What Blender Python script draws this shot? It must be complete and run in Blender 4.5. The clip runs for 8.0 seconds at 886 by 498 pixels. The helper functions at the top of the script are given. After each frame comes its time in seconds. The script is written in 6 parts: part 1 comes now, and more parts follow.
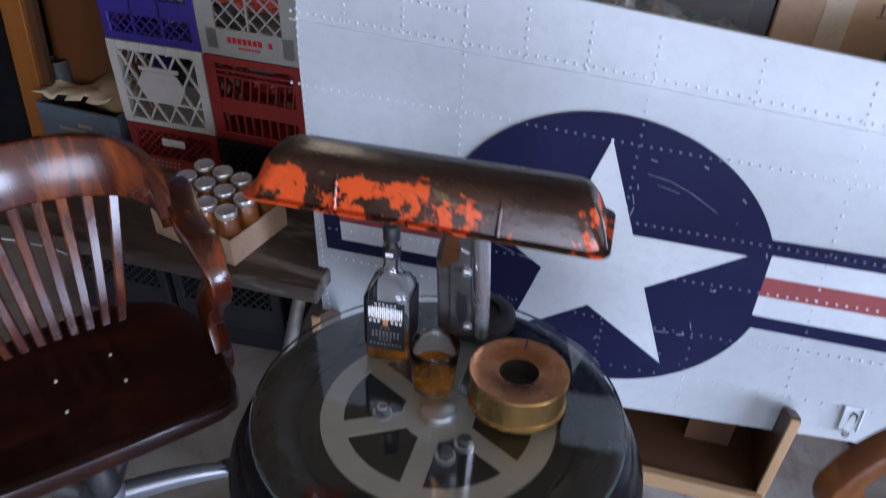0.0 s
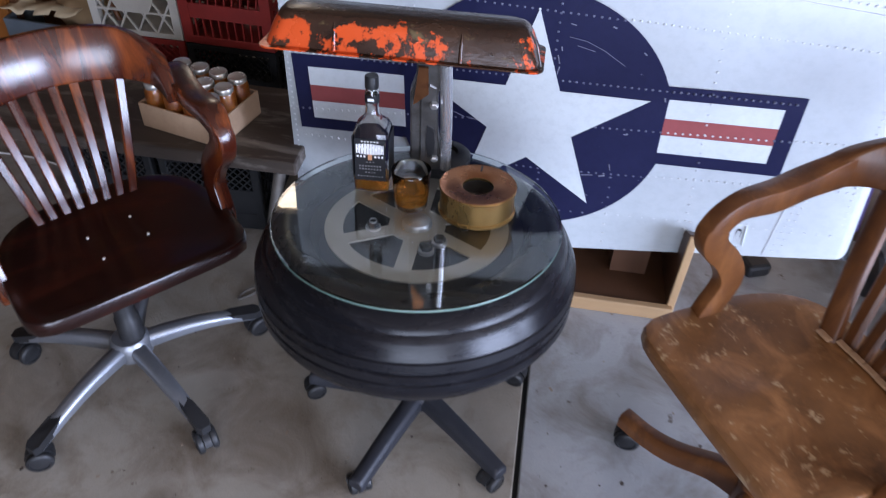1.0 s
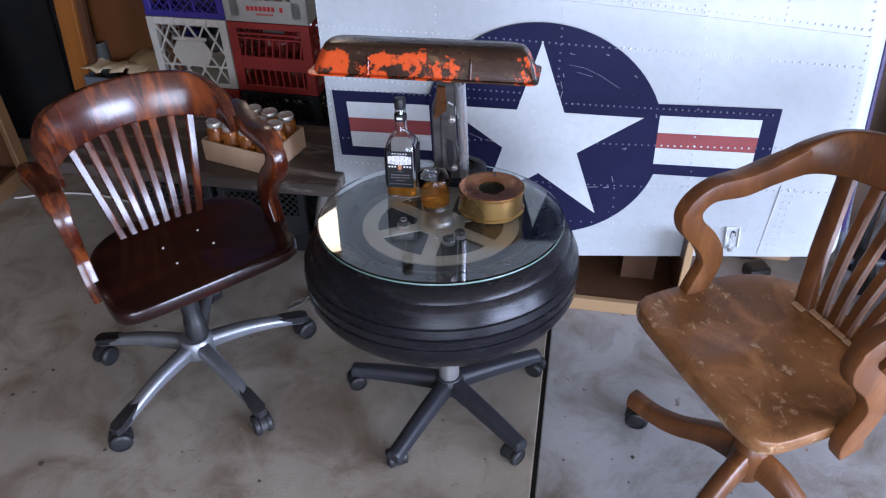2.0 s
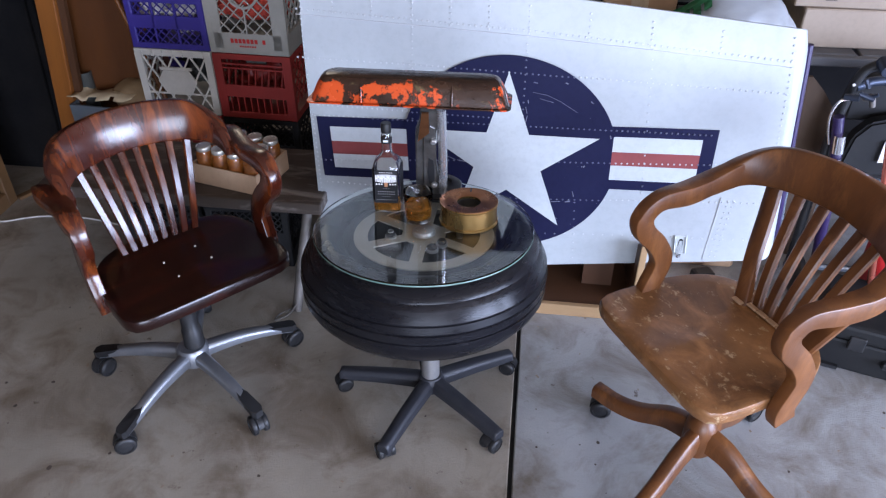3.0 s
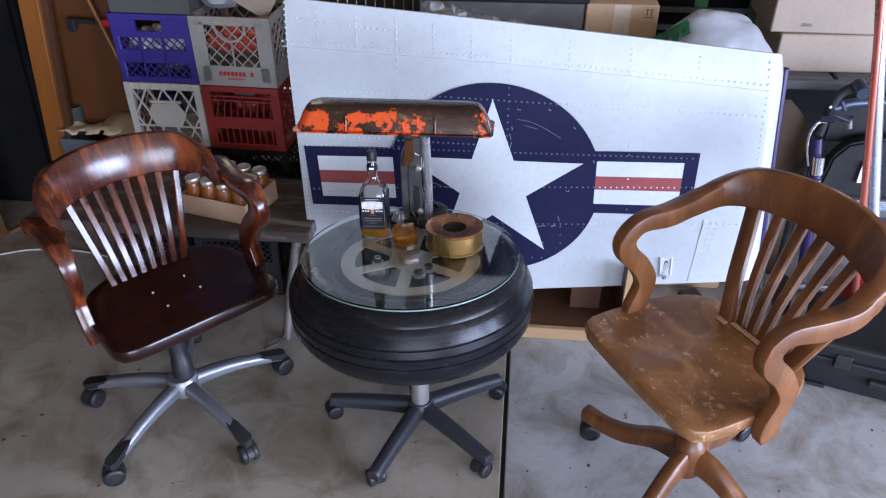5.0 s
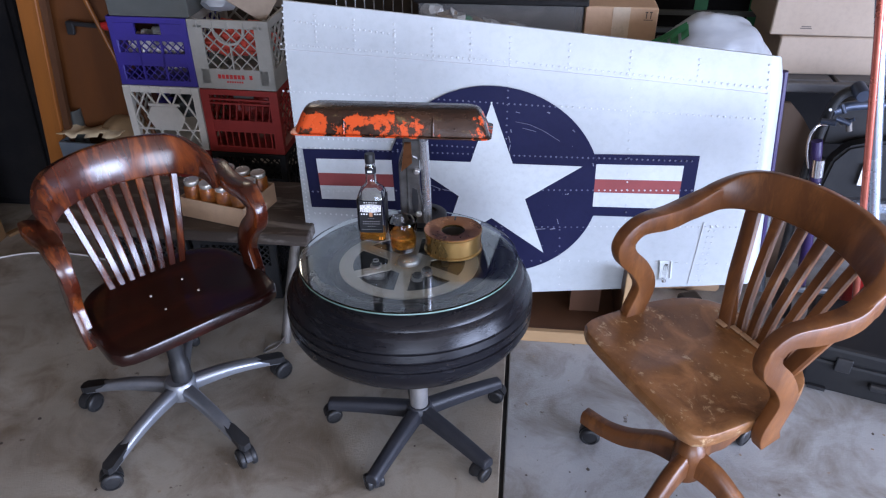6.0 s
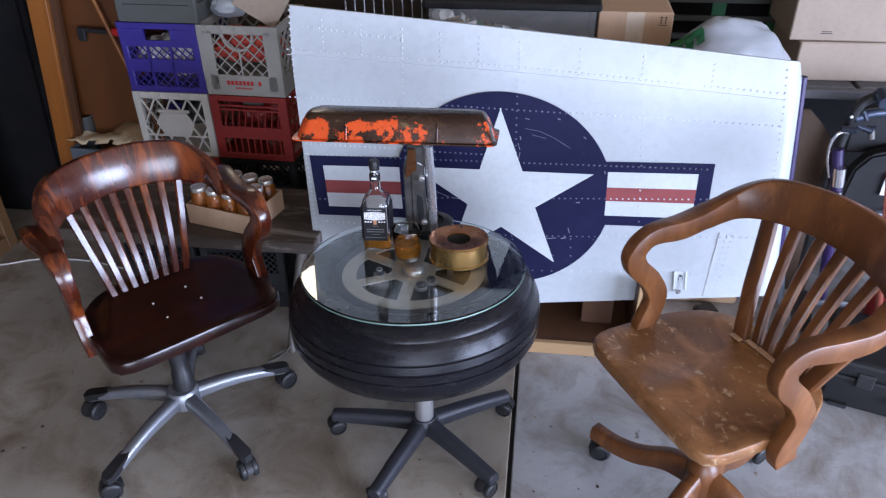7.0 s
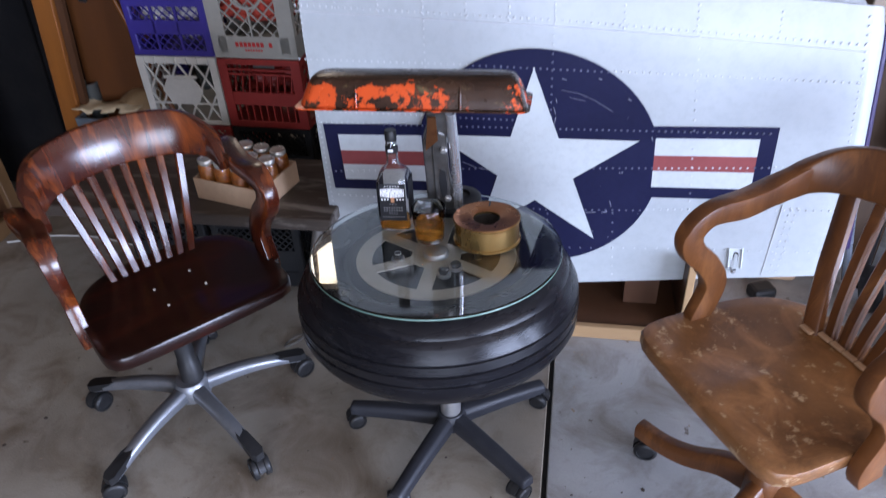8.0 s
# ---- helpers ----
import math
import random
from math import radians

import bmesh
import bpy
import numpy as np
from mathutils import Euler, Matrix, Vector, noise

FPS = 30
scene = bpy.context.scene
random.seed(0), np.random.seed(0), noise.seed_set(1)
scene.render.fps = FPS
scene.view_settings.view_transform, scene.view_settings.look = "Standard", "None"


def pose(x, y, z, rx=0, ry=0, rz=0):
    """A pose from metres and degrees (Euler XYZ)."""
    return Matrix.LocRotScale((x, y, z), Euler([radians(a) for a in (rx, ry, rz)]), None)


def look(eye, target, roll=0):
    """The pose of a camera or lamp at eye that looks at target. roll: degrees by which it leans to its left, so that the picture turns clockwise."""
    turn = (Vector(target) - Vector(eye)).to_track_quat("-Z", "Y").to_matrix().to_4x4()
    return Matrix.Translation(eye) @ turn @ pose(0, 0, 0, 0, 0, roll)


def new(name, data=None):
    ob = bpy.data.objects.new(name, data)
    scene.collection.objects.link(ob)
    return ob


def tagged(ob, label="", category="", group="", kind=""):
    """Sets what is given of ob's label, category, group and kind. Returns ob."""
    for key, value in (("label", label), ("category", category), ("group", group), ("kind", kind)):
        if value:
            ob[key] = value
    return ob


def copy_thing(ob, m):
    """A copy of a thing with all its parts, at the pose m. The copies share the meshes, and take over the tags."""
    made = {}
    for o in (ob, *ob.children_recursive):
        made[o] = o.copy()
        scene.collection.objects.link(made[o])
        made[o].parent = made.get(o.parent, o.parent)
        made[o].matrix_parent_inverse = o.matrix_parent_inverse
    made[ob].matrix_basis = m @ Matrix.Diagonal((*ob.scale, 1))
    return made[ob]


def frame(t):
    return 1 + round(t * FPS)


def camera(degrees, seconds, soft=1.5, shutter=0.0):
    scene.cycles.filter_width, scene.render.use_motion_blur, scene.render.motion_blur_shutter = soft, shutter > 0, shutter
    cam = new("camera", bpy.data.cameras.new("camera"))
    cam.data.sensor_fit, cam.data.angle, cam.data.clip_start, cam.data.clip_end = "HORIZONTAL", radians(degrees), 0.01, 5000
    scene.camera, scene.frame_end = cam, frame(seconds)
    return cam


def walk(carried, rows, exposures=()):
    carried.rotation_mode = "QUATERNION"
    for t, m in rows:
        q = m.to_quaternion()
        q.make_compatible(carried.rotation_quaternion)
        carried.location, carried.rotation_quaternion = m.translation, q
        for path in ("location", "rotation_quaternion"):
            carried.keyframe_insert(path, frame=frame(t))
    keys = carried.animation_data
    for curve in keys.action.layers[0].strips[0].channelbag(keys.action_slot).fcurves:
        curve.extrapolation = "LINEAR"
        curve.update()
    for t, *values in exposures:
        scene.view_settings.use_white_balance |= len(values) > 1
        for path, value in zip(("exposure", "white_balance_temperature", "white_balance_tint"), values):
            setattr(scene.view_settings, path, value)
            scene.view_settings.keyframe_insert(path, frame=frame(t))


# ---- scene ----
cam = camera(61.8, 8.0, soft=1.2, shutter=0.35)
PATH = [
    (0, (0.18, -0.427, 1.452), (-0.208, 1.1, 0.22), 1.9),
    (0.2, (0.238, -0.467, 1.435), (-0.199, 1.007, 0.156), -0.7),
    (0.3, (0.256, -0.494, 1.441), (-0.197, 0.953, 0.136), -1.7),
    (0.5, (0.261, -0.552, 1.447), (-0.187, 0.883, 0.128), -3.6),
    (0.7, (0.242, -0.637, 1.46), (-0.084, 0.839, 0.15), -0.7),
    (0.8, (0.22, -0.679, 1.473), (-0.039, 0.805, 0.157), 0.5),
    (1, (0.193, -0.789, 1.501), (0.004, 0.673, 0.15), 2.7),
    (1.2, (0.174, -0.87, 1.529), (0.033, 0.637, 0.221), 5.3),
    (1.3, (0.193, -0.896, 1.541), (0.027, 0.634, 0.263), 4.9),
    (1.5, (0.23, -0.94, 1.558), (-0.013, 0.623, 0.334), 2.0),
    (1.7, (0.281, -0.979, 1.545), (-0.035, 0.557, 0.303), -1.1),
    (2.8, (0.231, -1.232, 1.628), (-0.006, 0.364, 0.447), -0.7),
    (3, (0.234, -1.239, 1.644), (0.041, 0.363, 0.463), 0.3),
    (3.2, (0.232, -1.245, 1.653), (0.031, 0.381, 0.506), -0.4),
    (3.5, (0.235, -1.253, 1.655), (0.062, 0.392, 0.531), 0.1),
    (4, (0.248, -1.26, 1.657), (0.064, 0.391, 0.544), -0.3),
    (4.5, (0.253, -1.26, 1.652), (0.072, 0.388, 0.533), -0.3),
    (6, (0.26, -1.253, 1.644), (0.076, 0.4, 0.534), -0.4),
    (6.5, (0.266, -1.248, 1.639), (0.08, 0.408, 0.534), -0.3),
    (7, (0.291, -1.211, 1.619), (0.053, 0.449, 0.529), -1.0),
    (7.2, (0.313, -1.171, 1.61), (0.024, 0.474, 0.51), -1.6),
    (7.5, (0.343, -1.12, 1.591), (-0.002, 0.531, 0.516), -2.3),
    (7.8, (0.33, -1.066, 1.576), (-0.028, 0.559, 0.466), -3.6),
    (8, (0.279, -1.013, 1.542), (-0.041, 0.574, 0.368), -3.3),
]
walk(cam, [(t, look(eye, target, roll)) for t, eye, target, roll in PATH], [(0.0, -0.06), (0.5, 0.14), (1.0, 0.25), (1.5, 0.27), (3.0, 0.28), (8.0, 0.25)])

# ---- world and light ----
world = bpy.data.worlds.new("sky")
scene.world = world
world.use_nodes = True
wn = world.node_tree
sky = wn.nodes.new("ShaderNodeTexSky")
sky.sky_type, sky.sun_disc = 'NISHITA', False
sky.sun_elevation, sky.sun_rotation = radians(52), radians(-61)
wn.links.new(sky.outputs[0], wn.nodes["Background"].inputs[0])
wn.nodes["Background"].inputs[1].default_value = 0.12

sun = new("sun", bpy.data.lights.new("sun", 'SUN'))
sun.data.energy, sun.data.angle, sun.data.color = 3.0, radians(0.5), (1.0, 0.95, 0.88)
sun.matrix_world = look((0, 0, 5), (2.2, -1.2, 1.6))

door_light = new("door_light", bpy.data.lights.new("door_light", 'AREA'))
door_light.data.shape, door_light.data.size, door_light.data.size_y = 'RECTANGLE', 4.0, 2.0
door_light.data.energy, door_light.data.color = 745.0, (0.59, 0.69, 1.0)
door_light.matrix_world = look((5.12, -2.25, 1.08), (0.0, 0.0, 0.70))

front_light = new("front_light", bpy.data.lights.new("front_light", 'AREA'))
front_light.data.shape, front_light.data.size, front_light.data.size_y = 'RECTANGLE', 3.0, 2.0
front_light.data.energy, front_light.data.color = 228.0, (0.66, 0.75, 1.0)
front_light.matrix_world = look((1.2, -4.84, 1.08), (1.2, 0.0, 1.08))

window_light = new("window_light", bpy.data.lights.new("window_light", 'AREA'))
window_light.data.shape, window_light.data.size, window_light.data.size_y = 'RECTANGLE', 0.44, 0.40
window_light.data.energy, window_light.data.color = 4.5, (1.0, 0.84, 0.66)
window_light.matrix_world = look((-1.46, 3.28, 2.0), (-1.2, 0.0, 0.9))
scene.view_settings.exposure = 0.0


# ---- materials ----
def lin(*c):
    return tuple(c) + (1.0,)


def surf(name, c1, c2, scale=6.0, rough=0.6, metal=0.0, bump=0.15, c3=None, cut=(0.45, 0.6), stretch=(1, 1, 1),
         fine=60.0, coat=0.0, rough_var=0.15, spec=0.5, chip=None, chip_scale=14.0, chip_cut=(0.62, 0.66), per_object=0.0):
    """A surface with two scales of variation: broad patches from c1 to c2, fine grain, optional third colour and chips."""
    m = bpy.data.materials.new(name)
    m.use_nodes = True
    nt = m.node_tree
    n, l = nt.nodes, nt.links
    b = n["Principled BSDF"]
    tc = n.new("ShaderNodeTexCoord")
    mp = n.new("ShaderNodeMapping")
    mp.inputs["Scale"].default_value = stretch
    l.new(tc.outputs["Object"], mp.inputs["Vector"])

    def noise_tex(sc, detail=6.0, rgh=0.6, dist=0.0):
        t = n.new("ShaderNodeTexNoise")
        t.inputs["Scale"].default_value, t.inputs["Detail"].default_value = sc, detail
        t.inputs["Roughness"].default_value, t.inputs["Distortion"].default_value = rgh, dist
        l.new(mp.outputs[0], t.inputs["Vector"])
        return t

    def ramp(src, a, z):
        r = n.new("ShaderNodeMapRange")
        r.inputs["From Min"].default_value, r.inputs["From Max"].default_value = a, z
        l.new(src, r.inputs["Value"])
        return r.outputs[0]

    def mix(fac, a, z):
        x = n.new("ShaderNodeMix")
        x.data_type = 'RGBA'
        l.new(fac, x.inputs["Factor"])
        for k, v in ((6, a), (7, z)):
            if isinstance(v, tuple):
                x.inputs[k].default_value = v
            else:
                l.new(v, x.inputs[k])
        return x.outputs[2]

    broad, grain = noise_tex(scale), noise_tex(fine, 4.0, 0.7)
    col = mix(ramp(broad.outputs[0], 0.32, 0.68), lin(*c1), lin(*c2))
    dark = tuple(v * 0.72 for v in c1)
    g = ramp(grain.outputs[0], 0.45, 0.8)
    gm = n.new("ShaderNodeMath")
    gm.operation = 'MULTIPLY'
    gm.inputs[1].default_value = 0.5
    l.new(g, gm.inputs[0])
    col = mix(gm.outputs[0], col, lin(*dark))
    rough_src = broad.outputs[0]
    if c3:
        third = noise_tex(scale * 2.3, 8.0, 0.65, 0.6)
        col = mix(ramp(third.outputs[0], *cut), col, lin(*c3))
    if chip:
        ch = noise_tex(chip_scale, 9.0, 0.7, 0.3)
        col = mix(ramp(ch.outputs[0], *chip_cut), col, lin(*chip))
    if per_object:
        oi = n.new("ShaderNodeObjectInfo")
        hs = n.new("ShaderNodeHueSaturation")
        l.new(ramp(oi.outputs["Random"], 0.0, 1.0), hs.inputs["Fac"])
        hs.inputs["Value"].default_value = 1.0 - per_object
        l.new(col, hs.inputs["Color"])
        col = hs.outputs[0]
    l.new(col, b.inputs["Base Color"])
    rr = n.new("ShaderNodeMapRange")
    rr.inputs["To Min"].default_value, rr.inputs["To Max"].default_value = max(0.02, rough - rough_var), min(1.0, rough + rough_var)
    l.new(rough_src, rr.inputs["Value"])
    l.new(rr.outputs[0], b.inputs["Roughness"])
    b.inputs["Metallic"].default_value = metal
    b.inputs["Coat Weight"].default_value = coat
    b.inputs["Coat Roughness"].default_value = 0.12
    b.inputs["Specular IOR Level"].default_value = spec
    if bump:
        bp = n.new("ShaderNodeBump")
        bp.inputs["Strength"].default_value, bp.inputs["Distance"].default_value = bump, 0.004
        l.new(grain.outputs[0], bp.inputs["Height"])
        l.new(bp.outputs[0], b.inputs["Normal"])
    return m


def glass(name, color=(1, 1, 1), rough=0.0, ior=1.45):
    m = bpy.data.materials.new(name)
    m.use_nodes = True
    b = m.node_tree.nodes["Principled BSDF"]
    b.inputs["Base Color"].default_value = lin(*color)
    b.inputs["Transmission Weight"].default_value, b.inputs["Roughness"].default_value, b.inputs["IOR"].default_value = 1.0, rough, ior
    return m


M_floor = surf("concrete", (0.380, 0.388, 0.394), (0.248, 0.249, 0.248), 2.2, 0.48, bump=0.55, c3=(0.150, 0.128, 0.105), cut=(0.46, 0.70), fine=150, chip=(0.10, 0.080, 0.062), chip_scale=19, chip_cut=(0.640, 0.70), rough_var=0.2)
# Same stained concrete, darkened and browned for the dim warm light on this side.
M_floor_dim = surf("dim_concrete", (0.345, 0.312, 0.262), (0.205, 0.178, 0.143), 2.2, 0.50, bump=0.55, c3=(0.130, 0.096, 0.065), cut=(0.46, 0.70), fine=150, chip=(0.085, 0.060, 0.040), chip_scale=19, chip_cut=(0.640, 0.70), rough_var=0.2)
M_joint = surf("joint_dirt", (0.015, 0.014, 0.013), (0.03, 0.028, 0.025), 20, 0.95)
M_wall = surf("dark_board_wall", (0.09, 0.075, 0.06), (0.05, 0.042, 0.036), 2.0, 0.85, bump=0.3)
# Walls and ceiling out of view, tan so their bounced light is warm.
M_drywall = surf("tan_wallboard", (0.49, 0.36, 0.24), (0.42, 0.30, 0.20), 1.5, 0.9, bump=0.1)
M_ceil = surf("ceiling_board", (0.48, 0.37, 0.26), (0.41, 0.31, 0.21), 1.2, 0.9, bump=0.1)
M_drive = surf("driveway", (0.34, 0.33, 0.31), (0.28, 0.27, 0.25), 0.8, 0.85, bump=0.2)
M_wing = surf("white_wing_paint", (0.430, 0.458, 0.470), (0.375, 0.402, 0.416), 3.0, 0.42, bump=0.05, fine=35, chip=(0.36, 0.37, 0.385), chip_scale=6, chip_cut=(0.62, 0.82), rough_var=0.1)
M_rivet = surf("painted_rivet", (0.56, 0.58, 0.60), (0.48, 0.50, 0.51), 30, 0.35, metal=0.2, bump=0.0)
M_navyrivet = surf("navy_rivet", (0.15, 0.16, 0.22), (0.06, 0.065, 0.11), 40, 0.35, metal=0.2, bump=0.0)
M_navy = surf("navy_paint", (0.009, 0.010, 0.036), (0.013, 0.014, 0.046), 4, 0.45, bump=0.05, chip=(0.5, 0.52, 0.56), chip_scale=24, chip_cut=(0.675, 0.69), spec=0.16)
M_red = surf("red_stripe_paint", (0.26, 0.055, 0.055), (0.21, 0.045, 0.045), 8, 0.5, bump=0.05, chip=(0.6, 0.55, 0.55), chip_scale=22, chip_cut=(0.72, 0.75))
M_white = surf("white_marking_paint", (0.535, 0.570, 0.58), (0.48, 0.51, 0.525), 4, 0.42, bump=0.04)
M_purple = surf("purple_trim", (0.022, 0.009, 0.065), (0.014, 0.006, 0.045), 10, 0.4)
M_tire = surf("tyre_rubber", (0.0050, 0.0050, 0.0070), (0.0085, 0.0085, 0.0105), 6, 0.27, bump=0.05, fine=70, rough_var=0.12, spec=0.23, stretch=(1, 1, 6), c3=(0.015, 0.015, 0.018), cut=(0.54, 0.70))
M_black = surf("black_plastic", (0.012, 0.012, 0.013), (0.022, 0.022, 0.023), 12, 0.42, bump=0.08, spec=0.3)
# Flat black for cabinet and case, and for the shade behind the shelf.
M_deepblack = surf("deep_black_and_shade", (0.008, 0.008, 0.009), (0.014, 0.013, 0.013), 5, 0.95, bump=0.1, spec=0.04)
M_greyplastic = surf("dark_grey_plastic", (0.018, 0.019, 0.024), (0.028, 0.029, 0.034), 10, 0.45, bump=0.08, fine=200, spec=0.3)
M_silver = surf("brushed_silver", (0.25, 0.26, 0.28), (0.19, 0.20, 0.22), 9, 0.40, metal=0.7, bump=0.03)
M_chrome = surf("chrome", (0.75, 0.75, 0.77), (0.7, 0.7, 0.72), 9, 0.12, metal=1.0, bump=0.0, rough_var=0.06)
M_alu = surf("cast_aluminium", (0.62, 0.61, 0.60), (0.5, 0.49, 0.48), 12, 0.38, metal=0.85, bump=0.1)
M_reel = surf("reel_metal", (0.60, 0.53, 0.44), (0.46, 0.40, 0.32), 6, 0.5, metal=0.4, bump=0.05)
M_tube = surf("polished_tube", (0.62, 0.62, 0.63), (0.50, 0.50, 0.52), 12, 0.24, metal=0.8, bump=0.03)
M_iron = surf("dark_cast_iron", (0.045, 0.045, 0.048), (0.08, 0.075, 0.07), 14, 0.5, metal=0.4, bump=0.3)
M_coppertop = surf("tarnished_copper", (0.40, 0.17, 0.075), (0.28, 0.12, 0.055), 16, 0.29, metal=0.9, bump=0.05, c3=(0.20, 0.08, 0.04), cut=(0.55, 0.7))
M_brass = surf("worn_brass", (0.50, 0.34, 0.13), (0.36, 0.22, 0.08), 9, 0.27, metal=0.95, bump=0.06, c3=(0.36, 0.15, 0.05), cut=(0.55, 0.75), stretch=(1, 1, 0.4))
M_cover = surf("chipped_orange_paint", (0.020, 0.009, 0.006), (0.050, 0.022, 0.011), 9, 0.26, metal=0.1, bump=0.2, spec=0.5, chip=(0.095, 0.066, 0.030), chip_scale=26, chip_cut=(0.60, 0.66), stretch=(0.7, 1, 1))


def add_paint_remains(m, color, spans, z_bare):
    """Leaves old paint on a bare cover: mostly in the given spans along x, worn away from the top face."""
    n, l = m.node_tree.nodes, m.node_tree.links
    b = n["Principled BSDF"]
    old = b.inputs["Base Color"].links[0].from_socket
    tc, sep, nz, rp = n.new("ShaderNodeTexCoord"), n.new("ShaderNodeSeparateXYZ"), n.new("ShaderNodeTexNoise"), n.new("ShaderNodeValToRGB")
    l.new(tc.outputs["Object"], sep.inputs[0])
    l.new(tc.outputs["Object"], nz.inputs["Vector"])
    nz.inputs["Scale"].default_value, nz.inputs["Detail"].default_value, nz.inputs["Roughness"].default_value = 30.0, 8.0, 0.66
    mx = n.new("ShaderNodeMapRange")
    mx.inputs["From Min"].default_value, mx.inputs["From Max"].default_value = -0.275, 0.19
    l.new(sep.outputs[0], mx.inputs["Value"])
    l.new(mx.outputs[0], rp.inputs["Fac"])
    el = rp.color_ramp.elements
    el[0].position, el[1].position = spans[0][0], spans[-1][0]
    for k, (p, v) in enumerate(spans):
        e = el[0] if k == 0 else el[-1] if k == len(spans) - 1 else el.new(p)
        e.color = (v, v, v, 1)
    mz = n.new("ShaderNodeMapRange")
    mz.inputs["From Min"].default_value, mz.inputs["From Max"].default_value = z_bare - 0.010, z_bare + 0.012
    mz.inputs["To Min"].default_value, mz.inputs["To Max"].default_value = 0.0, 0.30
    l.new(sep.outputs[2], mz.inputs["Value"])
    add, sub, cut, mix = n.new("ShaderNodeMath"), n.new("ShaderNodeMath"), n.new("ShaderNodeMapRange"), n.new("ShaderNodeMix")
    add.operation, sub.operation, mix.data_type = 'ADD', 'SUBTRACT', 'RGBA'
    l.new(nz.outputs[0], add.inputs[0])
    l.new(rp.outputs[0], add.inputs[1])
    l.new(add.outputs[0], sub.inputs[0])
    l.new(mz.outputs[0], sub.inputs[1])
    cut.inputs["From Min"].default_value, cut.inputs["From Max"].default_value = 0.945, 0.985
    l.new(sub.outputs[0], cut.inputs["Value"])
    l.new(cut.outputs[0], mix.inputs["Factor"])
    l.new(old, mix.inputs[6])
    mix.inputs[7].default_value = (*color, 1)
    l.new(mix.outputs[2], b.inputs["Base Color"])


add_paint_remains(M_cover, (0.55, 0.070, 0.014), ((0.0, 0.50), (0.16, 0.53), (0.21, 0.40), (0.30, 0.44), (0.38, 0.48), (0.55, 0.48), (0.62, 0.44), (0.69, 0.33), (0.90, 0.33), (0.955, 0.45), (1.0, 0.42)), 0.381)
M_glass = glass("table_glass", (0.93, 0.98, 0.96))
M_glassedge = surf("glass_rim_light", (0.10, 0.17, 0.145), (0.16, 0.24, 0.21), 30, 0.22, bump=0.0)
M_clear = glass("clear_glass", (0.98, 0.98, 0.97))
M_whiskey = glass("amber_whiskey", (1.0, 0.42, 0.06), 0.0, 1.10)
M_whiskey.node_tree.nodes["Principled BSDF"].inputs["Transmission Weight"].default_value = 0.90
M_thinglass = glass("thin_tumbler_glass", (0.98, 0.98, 0.97), 0.0, 1.30)
M_label = surf("black_label", (0.010, 0.010, 0.012), (0.016, 0.016, 0.018), 30, 0.62, bump=0.0, spec=0.2)
M_fineprint = surf("dull_grey_print", (0.26, 0.26, 0.27), (0.18, 0.18, 0.19), 30, 0.6, bump=0.0)
M_print = surf("white_print", (0.75, 0.74, 0.72), (0.68, 0.67, 0.65), 30, 0.6, bump=0.0)
M_goldprint = surf("gold_print", (0.45, 0.20, 0.08), (0.4, 0.18, 0.08), 30, 0.5, bump=0.0)
M_maho = surf("mahogany", (0.060, 0.0105, 0.004), (0.026, 0.005, 0.003), 6, 0.24, bump=0.03, stretch=(2.2, 0.7, 0.35), fine=70, coat=0.6, c3=(0.22, 0.050, 0.010), cut=(0.50, 0.74), rough_var=0.06, spec=0.36)
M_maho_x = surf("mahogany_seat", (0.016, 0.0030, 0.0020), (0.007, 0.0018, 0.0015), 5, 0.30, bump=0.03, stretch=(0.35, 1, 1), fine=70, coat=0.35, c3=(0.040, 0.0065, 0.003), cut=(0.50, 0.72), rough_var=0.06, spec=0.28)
M_maho.node_tree.nodes["Principled BSDF"].inputs["Coat Roughness"].default_value = 0.21
M_oak = surf("worn_oak", (0.162, 0.058, 0.016), (0.072, 0.025, 0.008), 9, 0.38, bump=0.10, stretch=(1, 1, 0.3), fine=80, coat=0.05, chip=(0.060, 0.020, 0.007), chip_scale=6, chip_cut=(0.54, 0.74), c3=(0.215, 0.084, 0.025), cut=(0.5, 0.75), rough_var=0.08, spec=0.4)
M_oak_seat = surf("worn_oak_seat", (0.255, 0.113, 0.040), (0.085, 0.035, 0.012), 4.5, 0.36, bump=0.10, stretch=(0.85, 1, 1), fine=110, c3=(0.34, 0.155, 0.060), cut=(0.47, 0.72), chip=(0.37, 0.245, 0.135), chip_scale=34, chip_cut=(0.582, 0.635), coat=0.12, spec=0.4)
M_oak_lit = surf("lit_oak_edge", (0.46, 0.29, 0.17), (0.38, 0.22, 0.12), 12, 0.55, bump=0.1)
M_pine = surf("pine_board", (0.37, 0.235, 0.12), (0.29, 0.175, 0.08), 4, 0.55, bump=0.12, stretch=(0.2, 1, 1), fine=60)
M_orangewood = surf("varnished_board_wood", (0.30, 0.105, 0.020), (0.15, 0.048, 0.010), 5, 0.4, bump=0.1, stretch=(1, 1, 0.12), fine=70, c3=(0.095, 0.030, 0.008), cut=(0.52, 0.72))
M_pineframe = surf("aged_pine", (0.155, 0.082, 0.033), (0.10, 0.052, 0.021), 5, 0.5, bump=0.12, stretch=(1, 1, 0.2), fine=60)
M_plywood = surf("orange_brown_plywood", (0.140, 0.047, 0.011), (0.055, 0.019, 0.007), 3.5, 0.45, bump=0.1, stretch=(1, 1, 0.18), fine=60)
M_redwood = surf("dark_red_wood", (0.085, 0.022, 0.012), (0.05, 0.014, 0.009), 4, 0.5, bump=0.1, stretch=(1, 1, 0.2))
